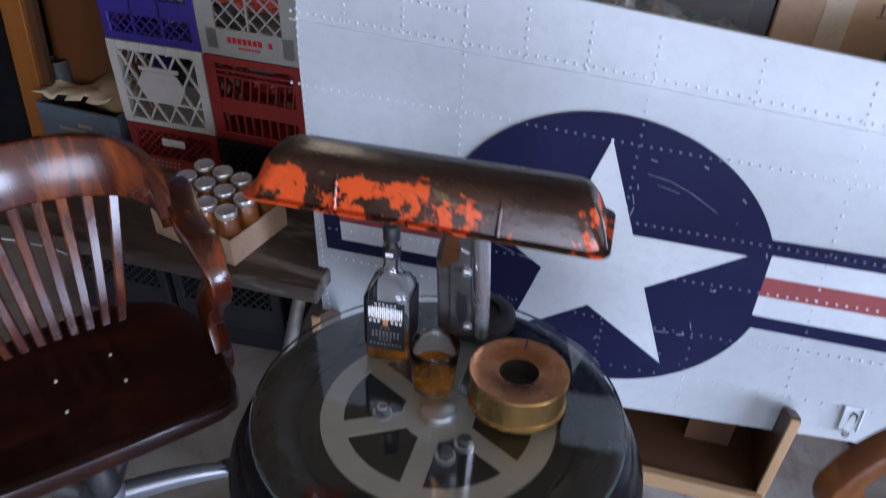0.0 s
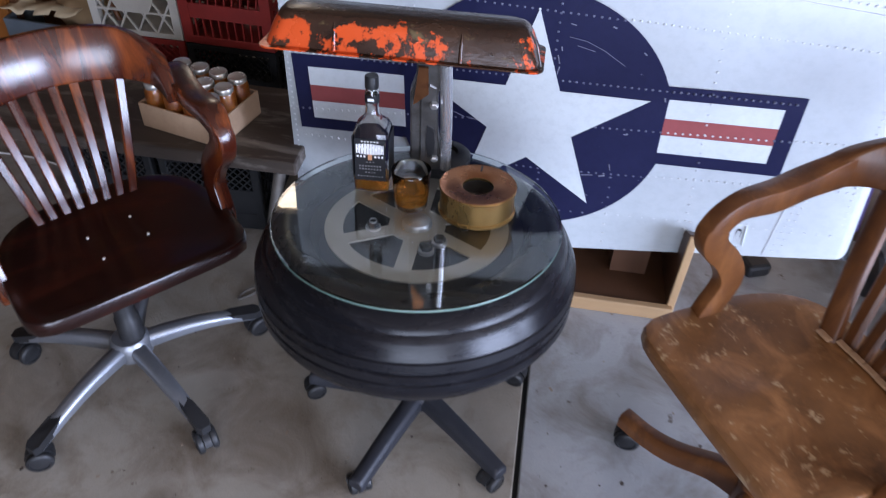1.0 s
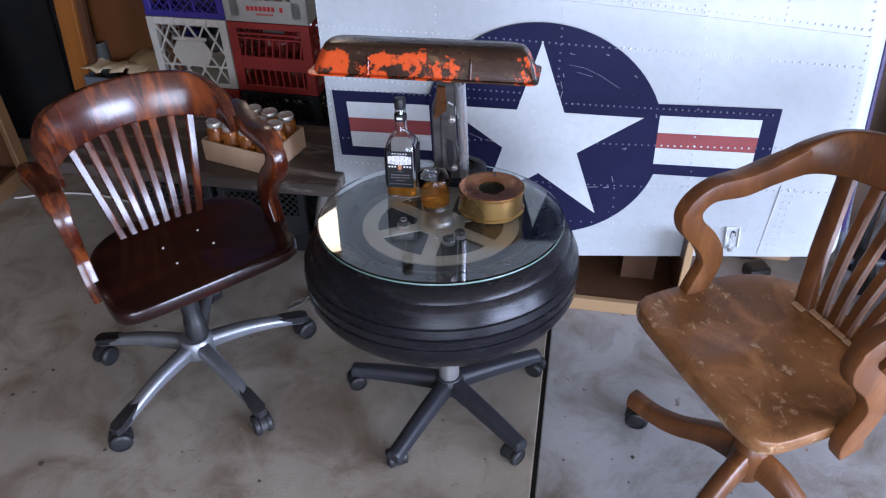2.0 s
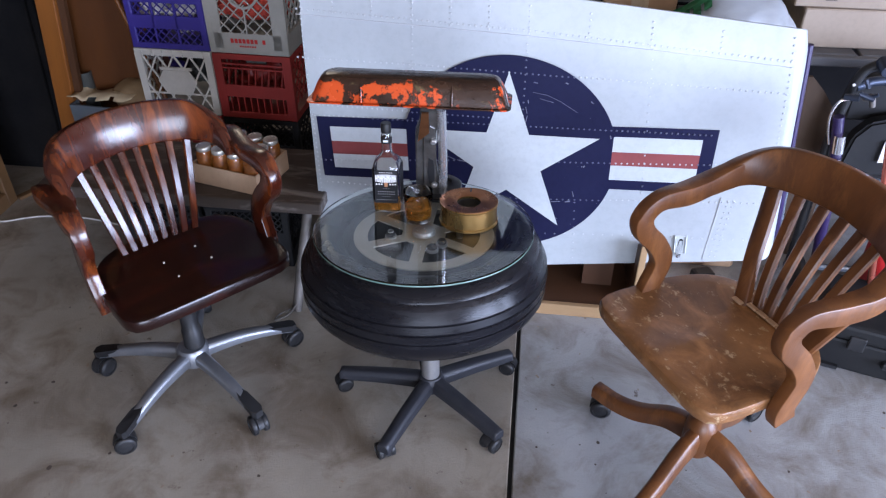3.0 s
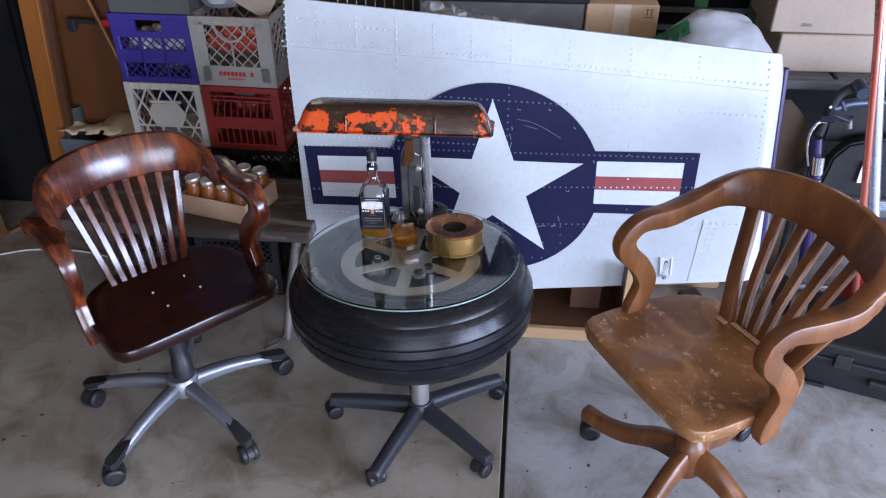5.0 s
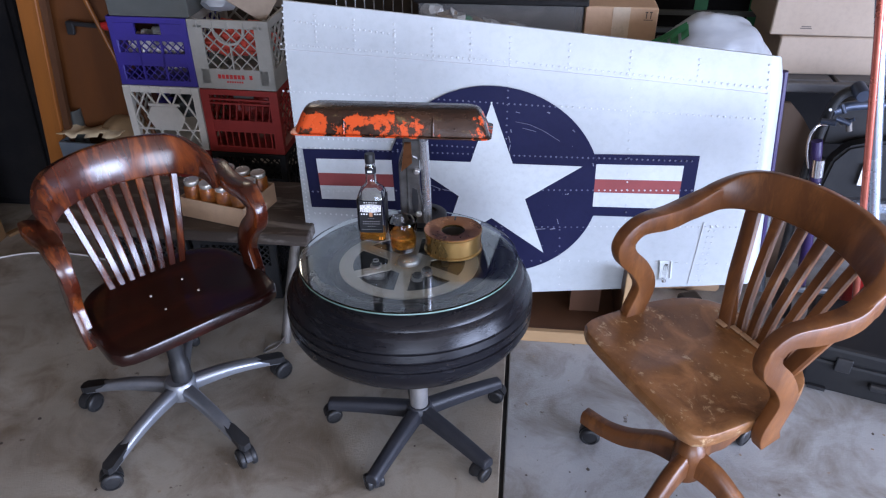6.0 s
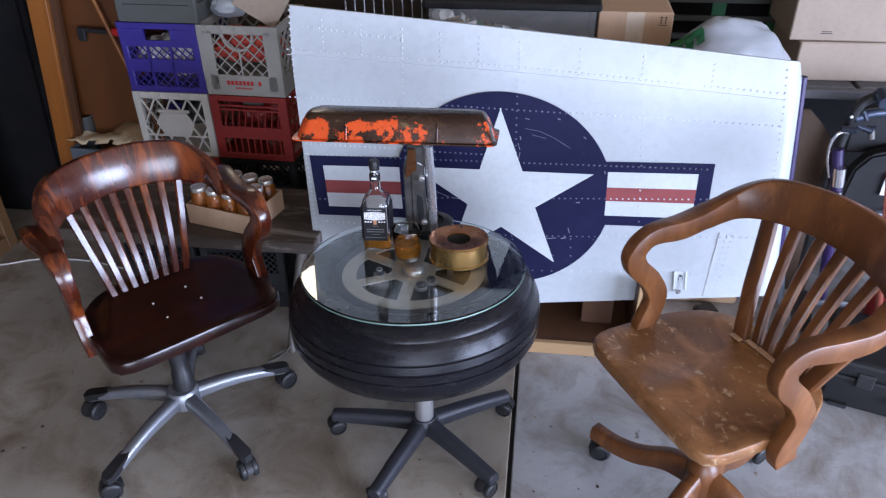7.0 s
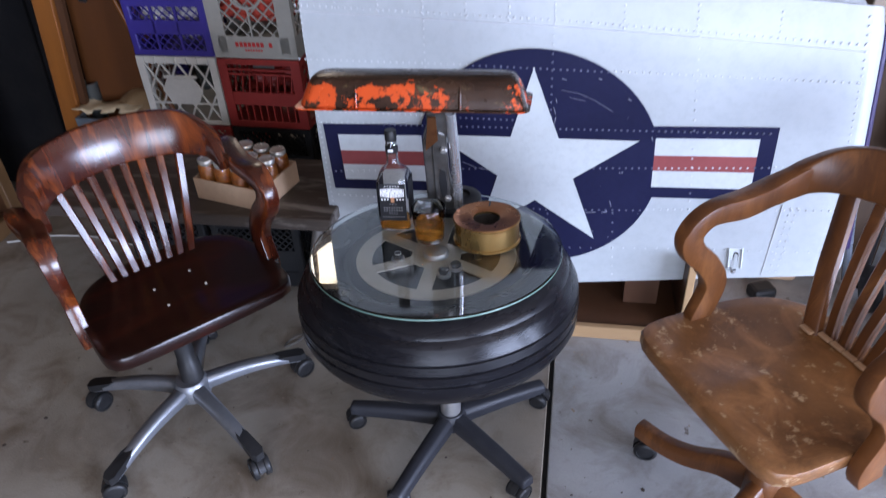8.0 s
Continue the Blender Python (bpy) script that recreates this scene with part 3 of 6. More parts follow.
# Thin strips set the shade line of the panel laps as flat colour.
M_seam = surf("seam_shade_line", (0.50, 0.51, 0.53), (0.44, 0.45, 0.47), 20, 0.6)
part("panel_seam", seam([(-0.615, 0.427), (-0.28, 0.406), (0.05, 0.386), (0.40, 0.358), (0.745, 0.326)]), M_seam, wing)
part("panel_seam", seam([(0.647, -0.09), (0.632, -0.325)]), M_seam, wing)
# bare scratches in the roundel's paint
M_scratch = surf("bare_scratch", (0.22, 0.23, 0.28), (0.10, 0.105, 0.15), 60, 0.5)
for x0, z0, x1, z1, w in ((0.07, 0.225, 0.11, 0.218, 0.0008), (0.11, 0.218, 0.15, 0.200, 0.0008), (0.15, 0.200, 0.20, 0.168, 0.0007), (0.09, 0.206, 0.13, 0.196, 0.0007), (0.052, 0.13, 0.056, 0.150, 0.0022), (0.055, 0.158, 0.050, 0.178, 0.0018), (0.058, 0.19, 0.056, 0.20, 0.0022), (0.10, -0.148, 0.13, -0.146, 0.003), (0.14, -0.143, 0.17, -0.139, 0.0022), (0.185, -0.140, 0.20, -0.136, 0.003), (-0.20, 0.005, -0.16, -0.012, 0.0014), (-0.155, -0.012, -0.11, -0.02, 0.002), (0.07, 0.256, 0.082, 0.253, 0.002), (0.16, 0.258, 0.168, 0.255, 0.003), (0.235, 0.205, 0.242, 0.199, 0.003), (0.30, 0.10, 0.303, 0.09, 0.003), (0.205, -0.10, 0.21, -0.118, 0.002), (0.15, -0.20, 0.165, -0.205, 0.002)):
    n_ = math.hypot(x1 - x0, z1 - z0)
    part("paint_scratch", boxm((n_, 0.0012, w), ((x0 + x1) / 2, -0.0056, (z0 + z1) / 2), Matrix.Rotation(-math.atan2(z1 - z0, x1 - x0), 4, 'Y')), M_scratch, wing)
# small clear holder near the lower edge
HX, HZ = 0.555, -0.272
part("holder_plate", boxm((0.040, 0.002, 0.070), (HX, -0.0012, HZ), Matrix.Rotation(radians(-4), 4, 'Y'), 0.0006), M_white, wing, "pale holder plate")
for dx in (-0.017, 0.017):
    part("holder_rail", boxm((0.003, 0.006, 0.066), (HX + dx, -0.004, HZ), Matrix.Rotation(radians(-4), 4, 'Y'), 0.001), M_white, wing)
smooth(part("glass_tube", lathe([(0, -0.038), (0.006, -0.038), (0.007, -0.034), (0.007, 0.018), (0.005, 0.024), (0, 0.024)], 16, None, Matrix.Translation((HX, -0.010, HZ))), M_thinglass, wing, "clear glass tube"))
smooth(part("tube_cap", lathe([(0.0075, -0.030), (0.0075, -0.020), (0, -0.020)], 14, None, Matrix.Translation((HX, -0.010, HZ - 0.012))), M_tube, wing, "bright metal tip"))

# ---- wooden cradle under the wing ----
cradle = thing("wooden_cradle", pose(0.0, 0.0, 0.0), "brown wooden cradle with pine front rail, boards darkened for the wing's shade", "cradle")
part("front_rail", boxm((1.02, 0.022, 0.045), (0.13, 0.676, 0.0235), bevel=0.003), M_pine, cradle, "pale pine rail")
# Inner boards darkened for the wing's shade; only the front edges keep the pine.
part("tray_board", boxm((1.0, 0.33, 0.02), (0.13, 0.855, 0.03), bevel=0.002), M_brownwood, cradle)
for x in (0.645, -0.385):
    end = [(0.0, 0.0), (0.35, 0.0), (0.35, 0.10), (0.20, 0.12), (0.045, 0.27), (0.0, 0.295)]
    part("end_board", prism(end, 0.02, m=Matrix.Translation((x, 0.69, 0.0)) @ Matrix.Rotation(math.pi / 2, 4, 'Z')), M_brownwood, cradle)
    part("edge_strip", boxm((0.021, 0.008, 0.292), (x - 0.01, 0.6855, 0.147), None, 0.002), M_pine, cradle, "pale pine edge")
part("back_board", boxm((1.0, 0.02, 0.13), (0.13, 1.02, 0.09)), M_brownwood, cradle)
part("support_block", boxm((0.5, 0.12, 0.075), (-0.12, 0.86, 0.0775)), M_brownwood, cradle)
part("support_block", boxm((0.10, 0.12, 0.11), (0.52, 0.86, 0.095)), M_brownwood, cradle)

# ---- tyre table ----
TOP = pose(0.002, 0.281, 0.592, -6.12, -0.99, 0)
BASE = (0.020, 0.254)
table = thing("tyre_table", pose(BASE[0], BASE[1], 0), "round side table made from an aircraft tyre with a glass top", "table")
TL = pose(BASE[0], BASE[1], 0).inverted() @ TOP


def on_top(bm):
    bmesh.ops.transform(bm, matrix=TL, verts=bm.verts)
    return bm


# tyre profile, from the upper bead out over the tread and down to the lower bead
prof = [(0.205, -0.030), (0.222, -0.014), (0.245, -0.0105), (0.266, -0.014), (0.2840, -0.028), (0.2925, -0.0415), (0.2926, -0.0425), (0.2937, -0.0432), (0.3025, -0.0590), (0.310, -0.076)]
for z in (-0.088, -0.112, -0.138):
    prof += [(0.317 - abs(z + 0.118) * 0.12, z + 0.004), (0.3135 - abs(z + 0.118) * 0.12, z + 0.002), (0.3135 - abs(z + 0.118) * 0.12, z - 0.001), (0.317 - abs(z + 0.118) * 0.12, z - 0.003)]
prof += [(0.314, -0.160), (0.303, -0.182), (0.286, -0.203), (0.262, -0.221), (0.235, -0.231), (0.205, -0.228), (0.19, -0.215)]
smooth(part("tyre", on_top(lathe(prof, 96)), M_tire, table, "black ribbed rubber tyre"), 50)
smooth(part("wheel_plate", on_top(lathe([(0.0, -0.075), (0.17, -0.075), (0.19, -0.068), (0.207, -0.034), (0.207, -0.05), (0.192, -0.085), (0.19, -0.21), (0.0, -0.21)], 64)), M_iron, table, "dark wheel well"))

# film reel under the glass
rl = bmesh.new()
RO, RI, SEG = 0.177, 0.142, 96
ZR = -0.028
for z0, z1, r0, r1 in ((ZR, ZR - 0.003, RI, RO), (ZR, ZR - 0.003, 0.0, 0.055)):
    lathe([(max(r0, 1e-4), z0), (r1, z0), (r1, z1), (max(r0, 1e-4), z1), (max(r0, 1e-4), z0)], SEG, rl)
for k in range(6):
    a = radians(90 + 60 * k)
    box(rl, (0.104, 0.031, 0.003), (0.09 * math.cos(a), 0.09 * math.sin(a), ZR - 0.0014), Matrix.Rotation(a, 4, 'Z'))
smooth(part("film_reel", on_top(rl), M_reel, table, "pale metal film reel with six spokes"))
smooth(part("reel_hub", on_top(lathe([(0.029, ZR), (0.029, ZR + 0.006), (0.026, ZR + 0.011), (0.014, ZR + 0.015), (0, ZR + 0.016)], 40)), M_alu, table, "domed metal hub cap"))
for k, (a, r) in enumerate(((30, 0.1), (120, 0.105))):
    smooth(part("bolt", on_top(lathe([(0.009, ZR - 0.012), (0.009, ZR + 0.004), (0.006, ZR + 0.006), (0.006, ZR + 0.014), (0, ZR + 0.015)], 12, None, Matrix.Translation((r * math.cos(radians(a)), r * math.sin(radians(a)), -0.02)))), M_alu, table))
for u, v, h in ((-0.080, -0.027, 0.026), (0.032, -0.080, 0.022), (0.052, -0.050, 0.016)):
    stud = Matrix.Translation((u, v, ZR))
    smooth(part("stud", on_top(lathe([(0.015, -0.003), (0.015, 0.004), (0.0075, 0.005), (0.0075, h - 0.008)], 18, None, stud)), M_alu, table))
    smooth(part("stud_nut", on_top(lathe([(0.0115, 0.004), (0.0115, 0.012), (0.009, 0.014), (0, 0.014)], 6, None, stud)), M_iron, table))
# Opaque green ring: light piped to the glass rim, given as colour.
smooth(part("glass_edge", on_top(lathe([(0.2762, -0.0027), (0.2766, -0.0034), (0.2766, -0.0058), (0.2762, -0.0065)], 128)), M_glassedge, table, "green ring coloured for the light piped to the edge"))
glass_top = smooth(part("glass_top", on_top(lathe([(0, 0.0), (0.2735, 0.0), (0.276, -0.002), (0.276, -0.007), (0.2735, -0.009), (0, -0.009)], 128)), M_glass, table, "clear round glass with green edge"), 30)
glass_top.visible_shadow = False
for k in range(4):
    a = radians(45 + 90 * k)
    part("glass_bumper", on_top(lathe([(0.008, -0.0095), (0.008, -0.0165), (0, -0.0165)], 10, None, Matrix.Translation((0.24 * math.cos(a), 0.24 * math.sin(a), 0)))), M_black, table)
smooth(part("column", lathe([(0.034, 0.30), (0.034, 0.345), (0.026, 0.30), (0.026, 0.09), (0.0, 0.09)], 24), M_alu, table, "grey metal column"))
part("swivel_plate", boxm((0.22, 0.18, 0.035), (0, 0, 0.350), Matrix.Rotation(radians(-6), 4, 'X'), 0.006), M_black, table)


def caster(parent, at, turn, r=0.026, material=M_black):
    """A twin-wheel caster under a leg's end; returns the hood."""
    m = Matrix.Translation(at) @ Matrix.Rotation(turn, 4, 'Z')
    bm = lathe([(0.008, 0.055), (0.010, 0.045), (0.008, 0.04), (0.008, 0.03)], 12)
    rings = []
    for y in (-0.008, 0.008):
        rings.append([bm.verts.new((-0.012 + (r + 0.002) * math.cos(a), y, r + (r + 0.002) * math.sin(a))) for a in (math.pi * k / 10 - 0.15 for k in range(11))])
    for k in range(10):
        bm.faces.new((rings[0][k], rings[0][k + 1], rings[1][k + 1], rings[1][k]))
    bm.faces.new(rings[0])
    bm.faces.new(rings[1][::-1])
    bmesh.ops.transform(bm, matrix=m, verts=bm.verts)
    hood = smooth(part("caster", bm, material, parent))
    for s in (-1, 1):
        wm = m @ Matrix.Translation((-0.012, s * 0.016, r)) @ Matrix.Rotation(-s * math.pi / 2, 4, 'X')
        smooth(part("wheel", lathe([(0, -0.007), (r * 0.93, -0.007), (r, -0.004), (r, 0.004), (r * 0.93, 0.007), (r * 0.72, 0.009), (r * 0.70, 0.0065), (r * 0.3, 0.008), (0, 0.009)], 24, None, wm), material, hood))
    return hood


def star_leg(ang, r_end, z_hub, z_end, w0, w1, h0, h1, r0=0.02, hump=0.012):
    d = Vector((math.cos(ang), math.sin(ang), 0))
    rows_ = []
    for k in range(6):
        t = k / 5
        p = d * (r0 + (r_end - r0) * t)
        z = z_hub + (z_end - z_hub) * t + hump * math.sin(math.pi * t)
        rows_.append((p.x, p.y, z, w0 + (w1 - w0) * t, h0 + (h1 - h0) * t))
    return band_dir(rows_)


def band_dir(rows_):
    bm = bmesh.new()
    path = catmull(rows_, 4)
    rings = []
    t = Vector(path[-1][:3] - path[0][:3])
    s = t.cross(Vector((0, 0, 1))).normalized()
    for p in path:
        w, h = float(p[3]), float(p[4])
        ring = []
        for a, b in ((1, -1), (1, 0.35), (0.62, 1), (-0.62, 1), (-1, 0.35), (-1, -1)):
            ring.append(bm.verts.new(Vector(p[:3]) + s * w * a + Vector((0, 0, h * b))))
        rings.append(ring)
    for a, b in zip(rings, rings[1:]):
        for k in range(6):
            bm.faces.new((a[k], a[(k + 1) % 6], b[(k + 1) % 6], b[k]))
    bm.faces.new(rings[0][::-1])
    bm.faces.new(rings[-1])
    bmesh.ops.recalc_face_normals(bm, faces=bm.faces)
    bmesh.ops.bevel(bm, geom=bm.edges[:], offset=0.0025, segments=1, affect='EDGES')
    return bm


for k in range(5):
    a = radians(-110.5 + 72 * k)
    smooth(part("base_leg", star_leg(a, 0.270, 0.074, 0.056, 0.023, 0.018, 0.021, 0.016, 0.015, 0.004), M_greyplastic, table))
    caster(table, (0.250 * math.cos(a), 0.250 * math.sin(a), 0), a + 0.9 + 0.7 * k, 0.024)
smooth(part("base_hub", lathe([(0.040, 0.050), (0.040, 0.086), (0.032, 0.097), (0, 0.097)], 24), M_greyplastic, table))


def at_top(u, v, rz=0.0, h=0.0):
    return TOP @ Matrix.Translation((u, v, h)) @ Matrix.Rotation(radians(rz), 4, 'Z')


# ---- whiskey bottle ----
bottle = thing("whiskey_bottle", at_top(-0.107, 0.096, 3) @ Matrix.Diagonal((0.91, 0.91, 1.035, 1)), "square clear glass whiskey bottle with black label, nearly empty", "bottle")


def square_lathe(profile, seg=32, power=5.0):
    """Like lathe, with a rounded square section; each row is half width, height, squareness."""
    bm = bmesh.new()
    rings = []
    for r, z, q in profile:
        ring = []
        for k in range(seg):
            a = 2 * math.pi * k / seg
            c, s = math.cos(a), math.sin(a)
            sq = (abs(c) ** q + abs(s) ** q) ** (-1 / q)
            ring.append(bm.verts.new((r * sq * c, r * sq * s, z)))
        rings.append(ring)
    for a, b in zip(rings, rings[1:]):
        for k in range(seg):
            j = (k + 1) % seg
            bm.faces.new((a[k], a[j], b[j], b[k]))
    bm.faces.new(rings[0][::-1])
    bm.faces.new(rings[-1])
    bmesh.ops.recalc_face_normals(bm, faces=bm.faces)
    return bm


outer = [(0.036, 0.0, 7), (0.0385, 0.003, 7), (0.0385, 0.112, 7), (0.0375, 0.121, 6), (0.033, 0.131, 4), (0.022, 0.141, 2.6), (0.0155, 0.150, 2), (0.0140, 0.163, 2), (0.0150, 0.172, 2), (0.0150, 0.190, 2), (0.0130, 0.197, 2), (0.0130, 0.205, 2)]
inner = [(r - 0.0028, max(z, 0.006), q) for r, z, q in outer[::-1]]
smooth(part("glass_body", square_lathe(outer + inner, 40), M_clear, bottle, "clear glass body and neck"), 50)
smooth(part("whiskey", square_lathe([(0.0362, 0.0052, 7), (0.0362, 0.025, 7)], 40), M_whiskey, bottle, "shallow amber whiskey"), 50)
smooth(part("cap", lathe([(0.0140, 0.200), (0.0145, 0.202), (0.0145, 0.221), (0.013, 0.224), (0, 0.224)], 28), M_black, bottle, "black screw cap"))
smooth(part("neck_band", lathe([(0.0152, 0.174), (0.0156, 0.175), (0.0156, 0.188), (0.0152, 0.189)], 28), M_label, bottle, "black neck label"))
lab = bmesh.new()
box(lab, (0.066, 0.0012, 0.088), (0, -0.0393, 0.070), bevel=0.0004)
box(lab, (0.0012, 0.066, 0.088), (0.0393, 0, 0.070), bevel=0.0004)
box(lab, (0.0012, 0.066, 0.088), (-0.0393, 0, 0.070), bevel=0.0004)
label = part("label", lab, M_label, bottle, "black paper label with pale print")
pr, fine_print = bmesh.new(), bmesh.new()
for x, z, w, h in ((0, 0.1085, 0.040, 0.003), (0, 0.0930, 0.060, 0.0220), (-0.019, 0.0775, 0.022, 0.0065), (0.019, 0.0775, 0.022, 0.0065), (0, 0.066, 0.020, 0.002), (0, 0.0575, 0.050, 0.004), (0, 0.051, 0.050, 0.0034), (0, 0.044, 0.024, 0.002), (0, 0.0355, 0.058, 0.0022)):
    if h > 0.02:
        for j in range(9):
            jj = j - 4
            box(pr, (0.0023, 0.0006, h * (1 - 0.012 * jj * jj)), (jj * 0.0066 - 0.0018, -0.0402, z))
            box(pr, (0.0020, 0.0006, h * (1 - 0.012 * jj * jj)), (jj * 0.0066 + 0.0018, -0.0402, z))
            box(pr, (0.0040, 0.0006, 0.0030), (jj * 0.0066, -0.0404, z + (0.004 if j % 2 else 0.0)))
    else:
        n = max(3, int(w / 0.006))
        for j in range(n):
            box(pr if z > 0.07 else fine_print, (w / n * 0.55, 0.0006, h * 0.55), ((j + 0.5) / n * w - w / 2 + x, -0.0402, z))
part("print", pr, M_print, label)
part("print", fine_print, M_fineprint, label)
part("print", boxm((0.009, 0.0006, 0.012), (0, -0.0402, 0.0765)), M_goldprint, label)
nb = bmesh.new()
box(nb, (0.013, 0.001, 0.005), (0, -0.0158, 0.1815))
part("print", nb, M_print, bottle)

# ---- whiskey glass ----
tumbler = thing("whiskey_tumbler", at_top(-0.018, 0.030, 0) @ Matrix.Diagonal((1.34, 1.34, 1.17, 1)), "clear tumbler half full of amber whiskey", "glass")
smooth(part("glass_wall", lathe([(0, 0.0), (0.0215, 0.0), (0.0232, 0.002), (0.0245, 0.016), (0.0268, 0.046), (0.0286, 0.069), (0.0280, 0.070), (0.0274, 0.069), (0.0255, 0.046), (0.0232, 0.016), (0.0215, 0.0095), (0, 0.0085)], 16), M_thinglass, tumbler))
smooth(part("whiskey", lathe([(0, 0.0080), (0.0218, 0.0092), (0.0236, 0.0160), (0.0252, 0.036), (0.0, 0.036)], 16), M_whiskey, tumbler, "amber whiskey"))

# ---- brass ashtray ----
ash = thing("brass_ashtray", at_top(0.109, 0.041, 0), "round worn brass ashtray with a wide rim and dark centre hole", "ashtray")
smooth(part("bowl", lathe([(0, 0.0), (0.071, 0.0), (0.0745, 0.002), (0.0745, 0.007), (0.0715, 0.009), (0.0715, 0.050), (0.074, 0.052), (0.0745, 0.055), (0.0735, 0.0565), (0.0295, 0.0535), (0.0295, 0.020), (0.0, 0.018)], 72), M_brass, ash), 35)
smooth(part("rim_plate", lathe([(0.0728, 0.0567), (0.0728, 0.0580), (0.034, 0.0556), (0.0298, 0.0535), (0.0298, 0.0530)], 72), M_coppertop, ash, "tarnished copper-coloured top"), 35)
smooth(part("liner", lathe([(0.0288, 0.049), (0.0285, 0.022), (0.02, 0.0205), (0.0, 0.0205)], 40), M_iron, ash, "dark inner cup"))
part("rest_notch", boxm((0.004, 0.020, 0.002), (0.0, 0.060, 0.0578), None, 0.0005), M_iron, ash)

# ---- engine part lamp ----
M_rod = surf("worn_rod_steel", (0.13, 0.125, 0.12), (0.06, 0.055, 0.05), 22, 0.42, metal=0.6, bump=0.2)
lamp = thing("desk_lamp", at_top(0.012, 0.195, 0), "desk lamp made from a chipped orange engine valve cover", "lamp")
LI = at_top(0.012, 0.195, 0).inverted()
gear = lathe([(0, 0.0), (0.060, 0.0), (0.062, 0.003), (0.062, 0.018), (0.058, 0.022), (0.036, 0.024), (0.034, 0.016), (0.0, 0.015)], 48)
bmesh.ops.translate(gear, verts=gear.verts, vec=(0, 0.018, 0))
smooth(part("base", gear, M_black, lamp, "dark iron disc base"))
P0 = LI @ Vector((0.005, 0.435, 0.600))
P1 = LI @ Vector((0.015, 0.335, 0.895))
ax = (P1 - P0).normalized()
RODM = Matrix.Translation(P0) @ ax.to_track_quat('Z', 'Y').to_matrix().to_4x4() @ Matrix.Rotation(radians(180), 4, 'Z') @ Matrix.Diagonal((-1, 1, 1, 1))
LEN = (P1 - P0).length
rod = bmesh.new()
shape = [(-0.040, 0.0), (0.026, 0.0), (0.026, 0.03), (0.020, 0.055), (0.014, 0.12), (0.014, LEN - 0.08), (0.022, LEN - 0.045), (0.022, LEN), (-0.022, LEN), (-0.024, LEN - 0.045), (-0.036, LEN - 0.085), (-0.038, 0.12), (-0.040, 0.05)]
prism(shape, 0.026, rod, RODM @ Matrix.Translation((-0.004, -0.013, 0)))
bmesh.ops.bevel(rod, geom=rod.edges[:], offset=0.003, segments=2, affect='EDGES')
smooth(part("connecting_rod", rod, M_rod, lamp, "dark forged connecting rod"))
rf = bmesh.new()
prism([(-0.022, 0.035), (0.012, 0.035), (0.012, LEN - 0.06), (-0.002, LEN - 0.05), (-0.018, LEN - 0.09)], 0.006, rf, RODM @ Matrix.Translation((-0.003, 0.0105, 0)))
bmesh.ops.bevel(rf, geom=rf.edges[:], offset=0.002, segments=1, affect='EDGES')
part("rod_face", rf, M_rod, lamp, "worn steel face")
part("rod_cap", prism([(-0.032, LEN - 0.10), (-0.004, LEN - 0.07), (-0.004, LEN - 0.004), (-0.020, LEN - 0.004)], 0.004, None, RODM @ Matrix.Translation((-0.002, 0.0175, 0))), M_coppertop, lamp, "bronze-coloured upper face")
# Black plate laid on the face in place of the rod's shaded opening.
slot = bmesh.new()
prism([(-0.006, 0.05), (0.006, 0.06), (0.008, 0.10), (0.006, 0.14), (-0.006, 0.15), (-0.010, 0.10)], 0.0015, slot, RODM @ Matrix.Translation((-0.003, 0.0166, 0)))
part("rod_recess", slot, M_black, lamp)
smooth(part("conduit", tube([RODM @ Vector((0.026, 0.010, 0.01)), RODM @ Vector((0.026, 0.012, LEN * 0.5)), RODM @ Vector((0.023, 0.010, LEN))], 0.0115, 16), M_tube, lamp, "bright metal tube"))
for z_ in (0.05, LEN - 0.10):
    smooth(part("rod_bolt", lathe([(0.008, 0.0), (0.008, 0.007), (0.006, 0.009), (0, 0.009)], 6, None, RODM @ Matrix.Translation((0.004, 0.0165, z_)) @ Matrix.Rotation(-math.pi / 2, 4, 'X')), M_alu, lamp))
# valve cover shade: a long pressed tray, open below
SC = Vector((-0.0305, 0.318, 0.918))
SH = LI @ (Matrix.Translation(SC) @ Matrix.Rotation(radians(-0.6), 4, 'Y') @ Matrix.Rotation(radians(0.3), 4, 'Z') @ Matrix.Rotation(radians(-6), 4, 'X'))
sh = bmesh.new()
lev = [(0.232, 0.064, 0.000, 0.02), (0.232, 0.064, 0.003, 0.02), (0.223, 0.054, 0.004, 0.022), (0.222, 0.052, 0.012, 0.024), (0.210, 0.046, 0.045, 0.026), (0.202, 0.040, 0.060, 0.026), (0.192, 0.030, 0.066, 0.024), (0.15, 0.01, 0.067, 0.008)]


def round_rect(hx, hy, r, z, seg=6):
    out = []
    for cx, cy, a0 in ((hx - r, hy - r, 0), (-hx + r, hy - r, 90), (-hx + r, -hy + r, 180), (hx - r, -hy + r, 270)):
        out += [Vector((cx + r * math.cos(radians(a0 + 90 * k / seg)), cy + r * math.sin(radians(a0 + 90 * k / seg)), z)) for k in range(seg + 1)]
    return out


rings = [[sh.verts.new(SH @ p) for p in round_rect(hx, hy, min(r, hy * 0.9), z * 0.86)] for hx, hy, z, r in lev]
for a, b in zip(rings, rings[1:]):
    m_ = len(a)
    for k in range(m_):
        sh.faces.new((a[k], a[(k + 1) % m_], b[(k + 1) % m_], b[k]))
sh.faces.new(rings[-1])
bmesh.ops.recalc_face_normals(sh, faces=sh.faces)
shade = smooth(part("shade", sh, M_cover, lamp, "chipped orange pressed-steel valve cover"), 45)
